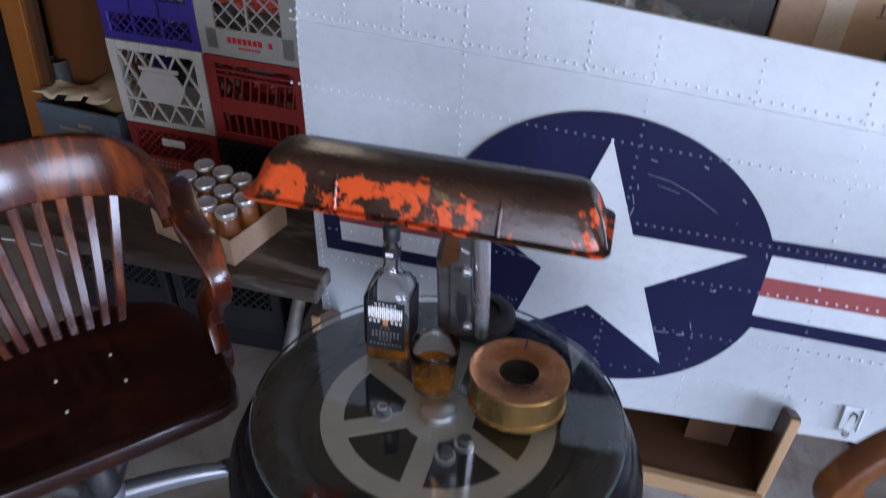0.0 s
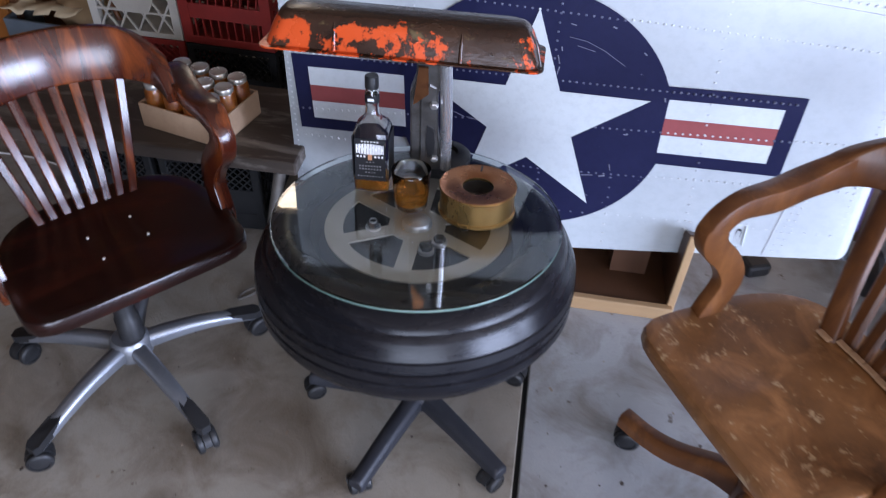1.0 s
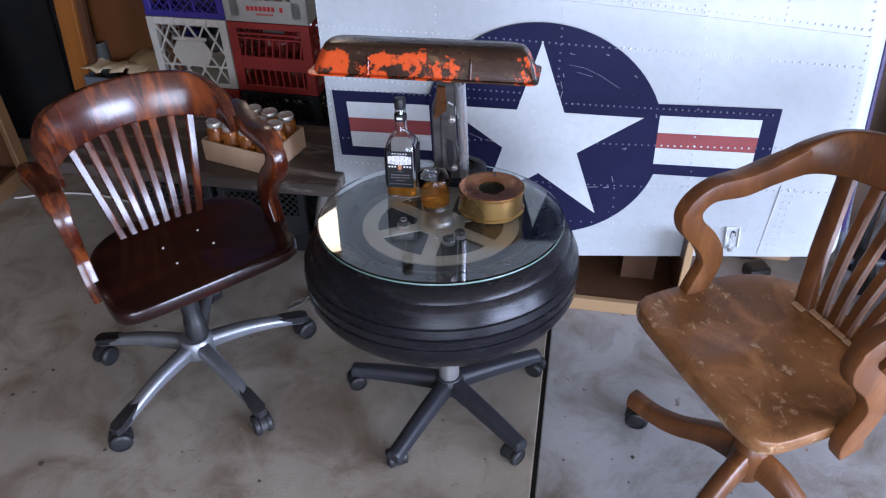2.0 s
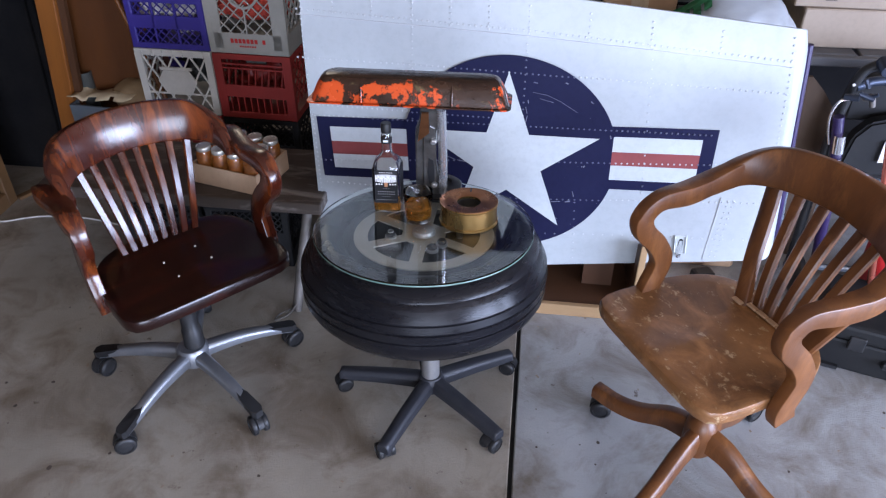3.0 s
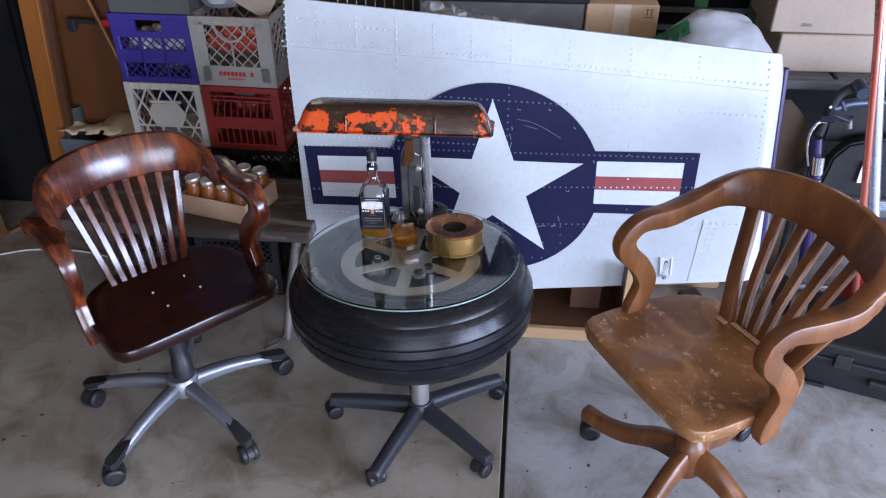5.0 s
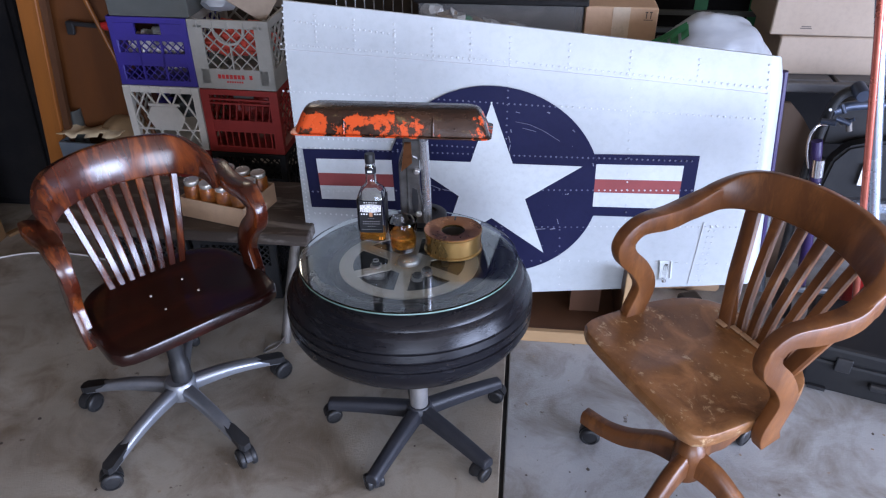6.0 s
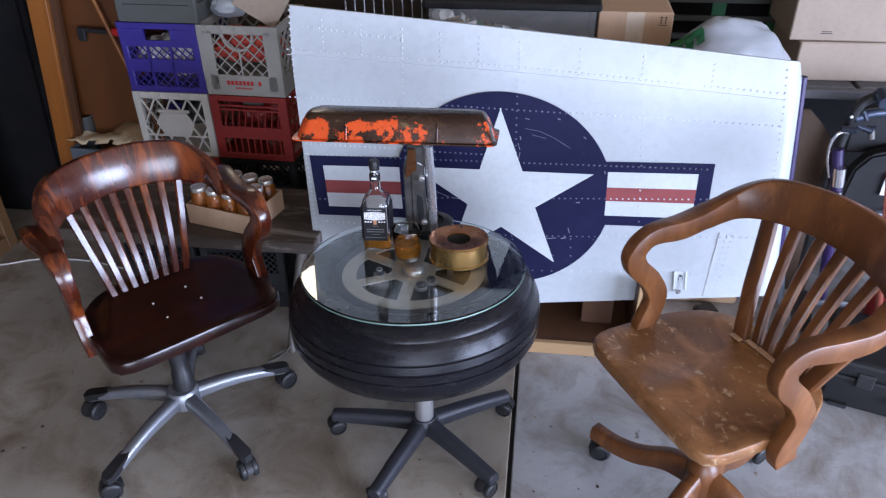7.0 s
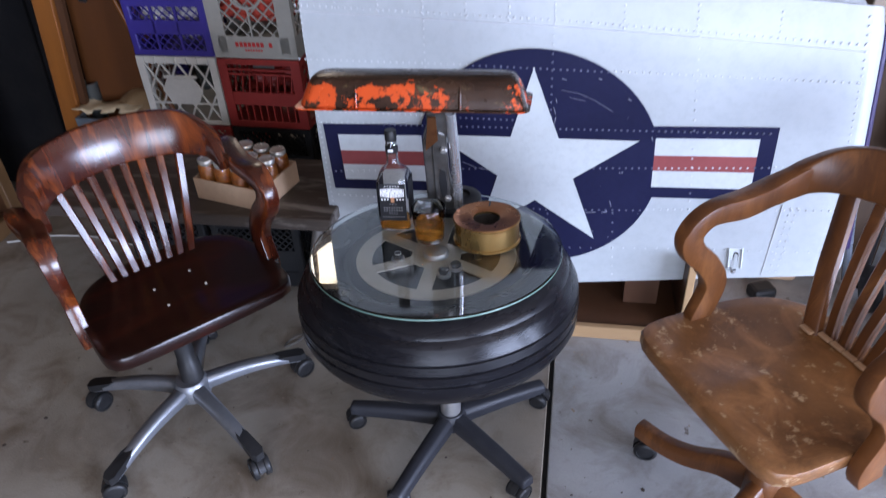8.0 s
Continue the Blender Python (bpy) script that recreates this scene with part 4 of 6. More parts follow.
sol = shade.modifiers.new("thick", 'SOLIDIFY')
sol.thickness, sol.offset = 0.002, -1
part("shade_bracket", boxm((0.06, 0.05, 0.012), SH @ Vector((0.04, 0.01, -0.004)), None, 0.002), M_alu, lamp)
for x in (-0.105, 0.10):
    rib = tube([SH @ Vector((x, -0.056, 0.0035)), SH @ Vector((x, -0.0525, 0.014)), SH @ Vector((x, -0.0475, 0.034)), SH @ Vector((x, -0.040, 0.048))], [0.0038, 0.0034, 0.0026, 0.0014], 10)
    smooth(part("pressed_rib", rib, M_cover, shade))
smooth(part("edge_wear", tube([SH @ Vector((0.2265, -0.0535 + 0.01, 0.006)), SH @ Vector((0.217, -0.046, 0.04)), SH @ Vector((0.205, -0.038, 0.0585))], 0.0018, 6), M_rod, shade, "bare metal worn through the paint"))

# ---- swivel armchairs ----
def seat_mesh(hx, y0, y1, thick, dip):
    """A saddled wooden seat: squarish in front, rounded behind, with softened edges."""
    bm = bmesh.new()
    cy, hy = (y0 + y1) / 2, (y1 - y0) / 2
    n = 64

    def outline(a):
        c, s = math.cos(a), math.sin(a)
        q = 9.0 if s < 0 else 3.0
        r = (abs(c) ** q + abs(s) ** q) ** (-1 / q)
        x, y = hx * r * c, cy + hy * r * s
        if s > 0:
            x *= 1 - 0.10 * s
        if s < 0:
            y -= 0.006 * (1 - c * c)
        return x, y

    rings = []
    for f, z in ((0.0, 0), (0.3, 0), (0.6, 0), (0.85, 0), (0.968, 0), (0.990, -0.0025), (1.0, -0.0075), (0.998, -thick + 0.004), (0.986, -thick), (0.5, -thick), (0.0, -thick)):
        if f == 0:
            rings.append([bm.verts.new((0, cy, z - (dip if z == 0 else 0)))])
            continue
        ring = []
        for k in range(n):
            x, y = outline(2 * math.pi * k / n)
            zz = z
            if z > -0.009:
                u = (x * f) / hx
                w = ((y - cy) * f) / hy
                zz -= dip * max(0.0, 1 - f ** 3) * (1 - 0.55 * math.exp(-(u / 0.16) ** 2) * (0.5 - 0.5 * w))
            ring.append(bm.verts.new((x * f, cy + (y - cy) * f, zz)))
        rings.append(ring)
    for a, b in zip(rings, rings[1:]):
        for k in range(n):
            q = list(dict.fromkeys([a[k % len(a)], a[(k + 1) % n % len(a)], b[(k + 1) % n % len(b)], b[k % len(b)]]))
            if len(q) > 2:
                bm.faces.new(q)
    bmesh.ops.recalc_face_normals(bm, faces=bm.faces)
    return bm


def armchair(name, m, label, wood, wood_seat, seat_z, crest_z, crest_h, spindles, stiles, xs, hx, seat_tilt=-3.0, arm_dy=(0.0, 0.0), seat_dx=0.0, arm_w=1.0, flare=False, arm_h=1.0, front=-0.190, lift=0.0):
    """A banker's swivel chair above the base: seat, bent arm and crest rail, upright slats. Front is -y."""
    ch = thing(name, m, label, "chair")
    S = Matrix.Translation((0, 0, seat_z)) @ Matrix.Rotation(radians(seat_tilt), 4, 'X')

    def put(bm):
        bmesh.ops.transform(bm, matrix=S, verts=bm.verts)
        return bm

    smooth(part("seat", put(moved(seat_mesh(hx, front, 0.215, 0.036, 0.012), seat_dx)), wood_seat, ch), 40)
    half = [(0.234, -0.030, -0.057, 0.019, 0.030), (0.238, -0.040, -0.02, 0.019, 0.031), (0.243, -0.020, 0.055, 0.019, 0.029), (0.249, -0.050, 0.115, 0.019, 0.028),
            (0.254, -0.098, 0.165, 0.020, 0.028), (0.257, -0.106, 0.205, 0.021, 0.027), (0.258, -0.066, 0.236, 0.022, 0.024), (0.254, 0.020, 0.238, 0.022, 0.024),
            (0.246, 0.095, 0.252, 0.021, 0.023), (0.226, 0.170, crest_z - 0.024, 0.018, crest_h * 0.64), (0.175, 0.228, crest_z, 0.017, crest_h * 0.93),
            (0.09, 0.264, crest_z + 0.008, 0.016, crest_h), (0.0, 0.276, crest_z + 0.010, 0.016, crest_h)]
    half = [(x, *row[1:]) for x, row in zip(xs, half)]
    for s, nm in ((1, "arm"), (-1, "arm")):
        dy = arm_dy[0] if s < 0 else arm_dy[1]
        rows_ = [(s * x, y + dy * min(1.0, max(0.0, (9 - i) / 4)), z + (lift * min(1.0, i / 2, (9 - i) / 3) if s < 0 else 0.0), w * (arm_w + (1 - arm_w) * max(0.0, min(1.0, (i - 6) / 2))), h * (arm_h if i < 7 else 1.0)) for i, (x, y, z, w, h) in enumerate(half[:10])]
        rows_[9] = (*rows_[9][:3], rows_[9][3] * 0.93, rows_[9][4] * 0.93)
        if flare:
            rows_ = rows_[:6] + [(*rows_[6][:3], 0.024, 0.021), (*rows_[7][:3], 0.026, 0.016), (s * 0.248, 0.095, 0.240, 0.027, 0.015), (s * 0.258, 0.155, 0.247, 0.024, 0.012), (s * 0.266, 0.188, 0.249, 0.010, 0.008)]
        smooth(part(nm, put(band(rows_, 6, 0.20)), wood, ch, "bent arm with scrolled front post"), 32)
    rows_ = [(x, y, z, w, h) for x, y, z, w, h in half[8:]] + [(-x, y, z, w, h) for x, y, z, w, h in half[8:-1][::-1]]
    rows_[0] = (rows_[0][0], rows_[0][1] + arm_dy[1] * 0.25, rows_[0][2], rows_[0][3] * 0.90, rows_[0][4] * 0.90)
    rows_[-1] = (rows_[-1][0], rows_[-1][1] + arm_dy[0] * 0.25, rows_[-1][2], rows_[-1][3] * 0.90, rows_[-1][4] * 0.90)
    if flare:
        tips = [(0.214, 0.085, 0.226, 0.010, 0.016), (0.219, 0.130, 0.250, 0.015, 0.030)]
        rows_ = tips + rows_[1:-1] + [(-x, y, z, w, h) for x, y, z, w, h in tips[::-1]]
    smooth(part("crest_rail", put(crest_band(rows_)), wood, ch, "broad curved crest rail"), 50)
    n = len(spindles)
    for xb, xt, w in spindles:
        yb = 0.168 - 0.10 * (abs(xb) / 0.2) ** 2 * 0.25
        yt = 0.275 - 0.075 * (abs(xt) / 0.18) ** 2
        zt = crest_z - crest_h * 0.55
        rows_ = [(xb + (xt - xb) * f, yb + (yt - yb) * f ** 1.35, -0.012 + (zt + 0.012) * f, w * (0.95 + 0.1 * f), w * 0.72) for f in (0.0, 0.25, 0.5, 0.75, 1.0)]
        smooth(part("spindle", put(slat(rows_)), wood, ch), 40)
    for xb, xt, w in stiles:
        rows_ = [(xb, 0.150, -0.012, w, 0.012), (xb + (xt - xb) * 0.4, 0.180, 0.09, w, 0.012), (xb + (xt - xb) * 0.75, 0.215, 0.18, w, 0.011), (xt, 0.238, crest_z - crest_h * 0.5, w * 0.95, 0.011)]
        smooth(part("back_stile", put(slat(rows_)), wood, ch), 40)
    return ch, S


def moved(bm, dx):
    bmesh.ops.translate(bm, verts=bm.verts, vec=(dx, 0, 0))
    return bm


def crest_band(rows_):
    """The crest rail: upright band whose side keeps turning with the bend."""
    bm = bmesh.new()
    path = catmull(rows_, 6)
    rings = []
    for i, p in enumerate(path):
        a, b = path[max(i - 1, 0)], path[min(i + 1, len(path) - 1)]
        t = Vector(b[:3] - a[:3]).normalized()
        s = t.cross(Vector((0, 0, 1))).normalized()
        u = s.cross(t).normalized()
        w, h = float(p[3]), float(p[4])
        lean = radians(14) * min(1.0, max(0.0, (h - 0.028) / 0.022))
        s, u = s * math.cos(lean) - u * math.sin(lean), u * math.cos(lean) + s * math.sin(lean)
        c = min(w, h) * 0.35
        ring = []
        for sx, sz in ((1, 1), (-1, 1), (-1, -1), (1, -1)):
            base = math.atan2(sz, sx)
            for d in (-0.6, 0.0, 0.6):
                ring.append(bm.verts.new(Vector(p[:3]) + s * (sx * (w - c) + 1.2 * c * math.cos(base + d)) + u * (sz * (h - c) + 1.2 * c * math.sin(base + d))))
        rings.append(ring)
    m_ = 12
    for a, b in zip(rings, rings[1:]):
        for k in range(m_):
            bm.faces.new((a[k], a[(k + 1) % m_], b[(k + 1) % m_], b[k]))
    bm.faces.new(rings[0][::-1])
    bm.faces.new(rings[-1])
    bmesh.ops.recalc_face_normals(bm, faces=bm.faces)
    return bm


def slat(rows_):
    bm = bmesh.new()
    path = catmull(rows_, 4)
    rings = []
    for p in path:
        w, d = float(p[3]), float(p[4])
        rings.append([bm.verts.new((p[0] + a * w, p[1] + b * d, p[2])) for a, b in ((1, 0.6), (0.7, 1), (-0.7, 1), (-1, 0.6), (-1, -0.6), (-0.7, -1), (0.7, -1), (1, -0.6))])
    for a, b in zip(rings, rings[1:]):
        for k in range(8):
            bm.faces.new((a[k], a[(k + 1) % 8], b[(k + 1) % 8], b[k]))
    bm.faces.new(rings[0][::-1])
    bm.faces.new(rings[-1])
    bmesh.ops.recalc_face_normals(bm, faces=bm.faces)
    return bm


# dark chair
CHL = pose(-0.652, 0.280, 0, 0, 0, 47)
XL = (0.232, 0.235, 0.236, 0.239, 0.243, 0.245, 0.246, 0.243, 0.235, 0.212, 0.165, 0.085, 0.0)
XR = (0.212, 0.212, 0.211, 0.210, 0.209, 0.209, 0.212, 0.222, 0.230, 0.220, 0.172, 0.09, 0.0)
sp = [((k - 3.5) * 0.0296 - 0.012, (k - 3.5) * 0.044 - 0.003, 0.0102) for k in range(8)]
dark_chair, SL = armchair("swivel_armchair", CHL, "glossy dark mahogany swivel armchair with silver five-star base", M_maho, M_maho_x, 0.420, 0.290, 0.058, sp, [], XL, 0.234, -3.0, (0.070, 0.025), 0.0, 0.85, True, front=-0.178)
for x, y in ((-0.05, 0.03), (0.05, 0.05), (-0.045, -0.06), (0.06, -0.035)):
    smooth(part("screw_plug", lathe([(0.0032, -0.012), (0.0032, -0.0085), (0, -0.0078)], 10, None, SL @ Matrix.Translation((x, y + 0.02, 0.0))), M_print, dark_chair, "pale screw plug"))
BL = CHL.inverted() @ pose(-0.684, 0.243, 0)
LB = BL.translation
smooth(part("gas_column", lathe([(0.034, 0.37), (0.033, 0.33), (0.025, 0.30), (0.024, 0.20), (0.028, 0.195), (0.030, 0.12), (0.0, 0.12)], 24, None, Matrix.Translation((LB.x * 0.8, LB.y * 0.8, 0))), M_black, dark_chair))
part("tilt_mechanism", boxm((0.20, 0.24, 0.035), (0, 0, 0.362), None, 0.006), M_black, dark_chair)
smooth(part("hub", lathe([(0.030, 0.075), (0.046, 0.08), (0.046, 0.125), (0.038, 0.135), (0, 0.135)], 24, None, BL), M_silver, dark_chair))
for k in range(5):
    a = radians(-107 + 72 * k)
    bm = star_leg(a, 0.298, 0.108, 0.070, 0.021, 0.015, 0.019, 0.011, 0.03, 0.014)
    bmesh.ops.transform(bm, matrix=BL, verts=bm.verts)
    leg = smooth(part("base_leg", bm, M_silver, dark_chair, "polished silver leg"))
    d = Vector((math.cos(a), math.sin(a), 0))
    s = Vector((-d.y, d.x, 0))
    cap = bmesh.new()
    pts_ = [(0.208, 0.004, 0.1065), (0.241, 0.0150, 0.1005), (0.300, 0.0172, 0.0865), (0.312, 0.010, 0.083)]
    top = [cap.verts.new(BL @ (d * r + s * w + Vector((0, 0, z)))) for r, w, z in pts_] + [cap.verts.new(BL @ (d * r - s * w + Vector((0, 0, z)))) for r, w, z in pts_[::-1]]
    bot = [cap.verts.new(v.co - Vector((0, 0, 0.022))) for v in top]
    cap.faces.new(top)
    cap.faces.new(bot[::-1])
    for i in range(8):
        cap.faces.new((top[i], bot[i], bot[(i + 1) % 8], top[(i + 1) % 8]))
    bmesh.ops.recalc_face_normals(cap, faces=cap.faces)
    part("toe_cap", cap, M_black, leg, "black plastic toe cap")
    w = BL @ Vector((0.288 * d.x, 0.288 * d.y, 0))
    caster(dark_chair, (w.x, w.y, 0), a - radians(47) + 2.4 + 0.5 * k, 0.029)

# oak chair
CHR = pose(0.711, 0.082, 0, 0, 0, -58.9)
sp = [((k - 2) * 0.031 + 0.012, (k - 2) * 0.056 + 0.010, 0.0125) for k in range(5)]
oak_chair, SR = armchair("swivel_armchair", CHR, "worn oak swivel armchair with scuffed seat and wooden legs", M_oak, M_oak_seat, 0.485, 0.304, 0.050, sp, [(-0.083, -0.168, 0.020), (0.107, 0.182, 0.020)], XR, 0.213, -2.0, (0.0, 0.032), -0.016, 0.74, False, 0.86, lift=0.018)
PED = Matrix.Translation((0.030, 0.002, 0))
part("seat_iron", boxm((0.18, 0.22, 0.03), (0, 0.01, 0.425), None, 0.006), M_black, oak_chair)
smooth(part("pedestal", lathe([(0.022, 0.42), (0.022, 0.24), (0.036, 0.225), (0.040, 0.20), (0.040, 0.13), (0.030, 0.115), (0, 0.115)], 24, None, PED), M_oak, oak_chair, "turned wooden hub"))
for k in range(4):
    a = radians(139.0 + 58.9 + 90 * k)
    d = Vector((math.cos(a), math.sin(a), 0))
    rows_ = [(d.x * r + 0.030, d.y * r + 0.002, z, w, h) for r, z, w, h in ((0.025, 0.180, 0.021, 0.034), (0.09, 0.165, 0.021, 0.030), (0.17, 0.115, 0.020, 0.026), (0.24, 0.092, 0.020, 0.022), (0.314, 0.090, 0.021, 0.020))]
    smooth(part("leg", band_dir(rows_), M_oak, oak_chair, "curved oak leg"), 40)
    caster(oak_chair, (0.302 * d.x + 0.030, 0.302 * d.y + 0.002, 0), a + 0.6 + 0.8 * k, 0.029)
# Paler blocks put the lit tone into the slat feet.
for xb in (-0.083, -0.050, -0.019, 0.012, 0.043, 0.074, 0.107):
    y = 0.150 if xb in (-0.083, 0.107) else 0.168 - 0.10 * (abs(xb) / 0.2) ** 2 * 0.25
    part("slat_seat_block", boxm((0.030, 0.014, 0.006), SR @ Vector((xb, y - 0.016, -0.001)), None, 0.002), M_oak_lit, oak_chair, "pale wood block for the lit foot of the slat")

# ---- bench ----
bench = thing("low_bench", pose(0, 0, 0), "low dark wooden bench with splayed pipe legs", "bench")
part("bench_top", boxm((0.98, 0.36, 0.042), (-0.892, 0.892, 0.3225), None, 0.004), M_darkwood, bench)
for x, y, sx, sy in ((-0.455, 0.745, -0.025, -0.165), (-0.455, 1.03, -0.02, 0.09), (-1.30, 1.03, -0.02, 0.09)):
    smooth(part("leg", tube([(x, y, 0.305), (x + sx * 0.5, y + sy * 0.5, 0.16), (x + sx, y + sy, 0.0)], 0.0165, 12), M_galv, bench, "weathered pipe leg"))
smooth(part("wire_loop", tube([(-0.478, 0.575, 0.03), (-0.50, 0.55, 0.006), (-0.535, 0.52, 0.004), (-0.53, 0.55, 0.004), (-0.485, 0.57, 0.02)], 0.003, 6), M_galv, bench))

# ---- carton of jars ----
carton = thing("carton_tray", pose(-0.614, 0.738, 0.3445, 0, 0, -14), "open cardboard tray of small jars on the bench", "carton")
for name, size, at in (("front_wall", (0.25, 0.004, 0.072), (-0.125, 0.0, 0.0375)), ("back_wall", (0.25, 0.004, 0.072), (-0.125, 0.19, 0.0375)), ("side_wall", (0.004, 0.186, 0.072), (-0.002, 0.095, 0.0375)), ("side_wall", (0.004, 0.186, 0.072), (-0.248, 0.095, 0.0375)), ("bottom", (0.25, 0.19, 0.003), (-0.125, 0.095, 0.002))):
    part(name, boxm(size, at), M_card, carton)
jar0 = None
for i in range(4):
    for j in range(3):
        mj = pose(-0.614, 0.738, 0.3445, 0, 0, -14) @ Matrix.Translation((-0.034 - 0.0605 * i, 0.034 + 0.0605 * j, 0.004)) @ Matrix.Rotation(i * 1.3 + j, 4, 'Z')
        if jar0 is None:
            jar0 = thing("glass_jar", mj, "small glass jar of amber contents with tin lid", "jar", "jars in the carton")
            smooth(part("jar_body", lathe([(0, 0), (0.025, 0.0), (0.0275, 0.004), (0.0275, 0.098), (0.024, 0.109), (0.022, 0.112), (0, 0.112)], 24), M_amber, jar0, "glass filled with amber contents"))
            smooth(part("lid", lathe([(0.0245, 0.110), (0.0255, 0.112), (0.0255, 0.122), (0.0235, 0.125), (0.018, 0.1235), (0, 0.1235)], 24), M_lid, jar0, "shiny tin lid"))
            smooth(part("jar_glass", lathe([(0.0282, 0.003), (0.0286, 0.06), (0.0282, 0.099), (0.0248, 0.1095)], 24), M_clear, jar0))
        else:
            copy_thing(jar0, mj)

# ---- crates ----
CW, CH, CD = 0.290, 0.249, 0.29


def strip(bm, x0, z0, x1, z1, w, y=0.0, t=0.008):
    dx, dz = x1 - x0, z1 - z0
    n = math.hypot(dx, dz)
    box(bm, (n, t, w), ((x0 + x1) / 2, y + t / 2, (z0 + z1) / 2), Matrix.Rotation(-math.atan2(dz, dx), 4, 'Y'))


def lattice(bm, x0, x1, z0, z1, step, w, t=0.006, y=0.001):
    """Crossed diagonal bars clipped to a rectangle."""
    h = z1 - z0
    k = x0 - h
    while k < x1:
        for a, b in (((k, z0), (k + h, z1)), ((k, z1), (k + h, z0))):
            ta, tb = max(0.0, (x0 - k) / h), min(1.0, (x1 - k) / h)
            if tb - ta > 0.03:
                zz = b[1] - a[1]
                strip(bm, k + h * ta, a[1] + zz * ta, k + h * tb, a[1] + zz * tb, w, y + (0.0 if zz > 0 else 0.0012), t)
        k += step


def crate(x, y, z, style, material, label, turn=0.0):
    c = thing("milk_crate", pose(x, y, z, 0, 0, turn), label, "crate", "stacked milk crates")
    W, H = CW / 2, CH

    def ring(name, z0, z1, t=0.009):
        bm = bmesh.new()
        box(bm, (CW, t, z1 - z0), (0, t / 2, (z0 + z1) / 2), None, 0.0015)
        box(bm, (CW, t, z1 - z0), (0, CD - t / 2, (z0 + z1) / 2), None, 0.0015)
        for s in (-1, 1):
            box(bm, (t, CD - 2 * t, z1 - z0), (s * (W - t / 2), CD / 2, (z0 + z1) / 2))
        part(name, bm, material, c)

    for sx in (-1, 1):
        for yy in (0, 1):
            part("corner_post", boxm((0.026, 0.026, H - 0.002), (sx * (W - 0.0128), 0.0128 if yy == 0 else CD - 0.0128, H / 2), None, 0.004), material, c)
    part("crate_floor", boxm((CW - 0.02, CD - 0.02, 0.006), (0, CD / 2, 0.008)), material, c)
    for s in (-1, 1):
        bm = bmesh.new()
        lattice(bm, -W + 0.02, W - 0.02, 0.05, H - 0.03, 0.05, 0.006)
        bmesh.ops.transform(bm, matrix=Matrix.Translation((s * (W - 0.008), CD / 2, 0)) @ Matrix.Rotation(math.pi / 2, 4, 'Z'), verts=bm.verts)
        part("side_lattice", bm, material, c)
    bk = bmesh.new()
    lattice(bk, -W + 0.02, W - 0.02, 0.05, H - 0.03, 0.06, 0.007, y=CD - 0.012)
    part("back_lattice", bk, material, c)
    f = bmesh.new()
    if style == "bands":
        ring("rim", H - 0.022, H - 0.001)
        ring("base_band", 0.001, 0.022)
        strip(f, -W + 0.02, H - 0.072, W - 0.02, H - 0.072, 0.022)
        for x0, x1 in ((-W + 0.02, -0.048), (0.048, W - 0.02)):
            strip(f, x0, H - 0.042, x1, H - 0.042, 0.040)
        strip(f, -W + 0.02, 0.098, W - 0.02, 0.098, 0.046)
        for x0, x1 in ((-W + 0.026, -0.048), (-0.044, 0.036), (0.042, W - 0.026)):
            lattice(f, x0, x1, 0.120, H - 0.082, 0.030, 0.0028)
            lattice(f, x0, x1, 0.022, 0.076, 0.030, 0.0028)
        for xx in (-0.046, 0.039):
            strip(f, xx, 0.02, xx, H - 0.08, 0.007)
        part("front_grille", f, material, c)
    elif style == "diamond":
        ring("rim", H - 0.030, H - 0.001)
        ring("base_band", 0.001, 0.075)
        strip(f, -W + 0.026, 0.02, -W + 0.026, H - 0.02, 0.052)
        strip(f, W - 0.026, 0.02, W - 0.026, H - 0.02, 0.052)
        lattice(f, -W + 0.05, W - 0.05, 0.072, H - 0.028, 0.044, 0.0036)
        strip(f, 0, 0.072, 0, H - 0.075, 0.005)
        arc = [(0.055 * math.cos(a), H - 0.030 + 0.055 * math.sin(a)) for a in (math.pi + math.pi * k / 10 for k in range(11))]
        for p, q in zip(arc, arc[1:]):
            strip(f, *p, *q, 0.008, -0.001)
        part("front_grille", f, material, c)
        for k in range(5):
            xx = -W + 0.035 + k * 0.055
            part("rim_rib", boxm((0.004, 0.004, 0.030), (xx, -0.002, H - 0.017)), material, c)
        tx = bmesh.new()
        for k in range(9):
            if k != 7:
                box(tx, (0.0105, 0.0012, 0.015), (-0.058 + k * 0.0145, -0.0006, 0.048))
        for k in range(7):
            box(tx, (0.006, 0.0012, 0.006), (-0.03 + k * 0.009, -0.0006, 0.029))
        part("stamped_print", tx, M_redplast, c, "faded red stamped bars")
    elif style == "hex":
        ring("rim", H - 0.026, H - 0.001)
        ring("base_band", 0.001, 0.018)
        strip(f, -W + 0.013, 0.01, -W + 0.013, H - 0.02, 0.026)
        strip(f, W - 0.013, 0.01, W - 0.013, H - 0.02, 0.026)
        for k in range(-3, 5):
            for s_ in (-1, 1):
                a, b = k * 0.0615 - 0.06, k * 0.0615 + 0.06
                ta, tb = max(0.0, (-W + 0.026 - a) / 0.12), min(1.0, (W - 0.026 - a) / 0.12)
                if tb - ta > 0.05:
                    z0, z1 = (0.016, H - 0.026)[::s_]
                    strip(f, a + 0.12 * ta, z0 + (z1 - z0) * ta, a + 0.12 * tb, z0 + (z1 - z0) * tb, 0.0055, 0.001 if s_ > 0 else 0.0022, 0.006)
        strip(f, -W + 0.026, 0.080, W - 0.026, 0.080, 0.006)
        strip(f, -0.06, 0.176, 0.06, 0.176, 0.010)
        part("front_grille", f, material, c)
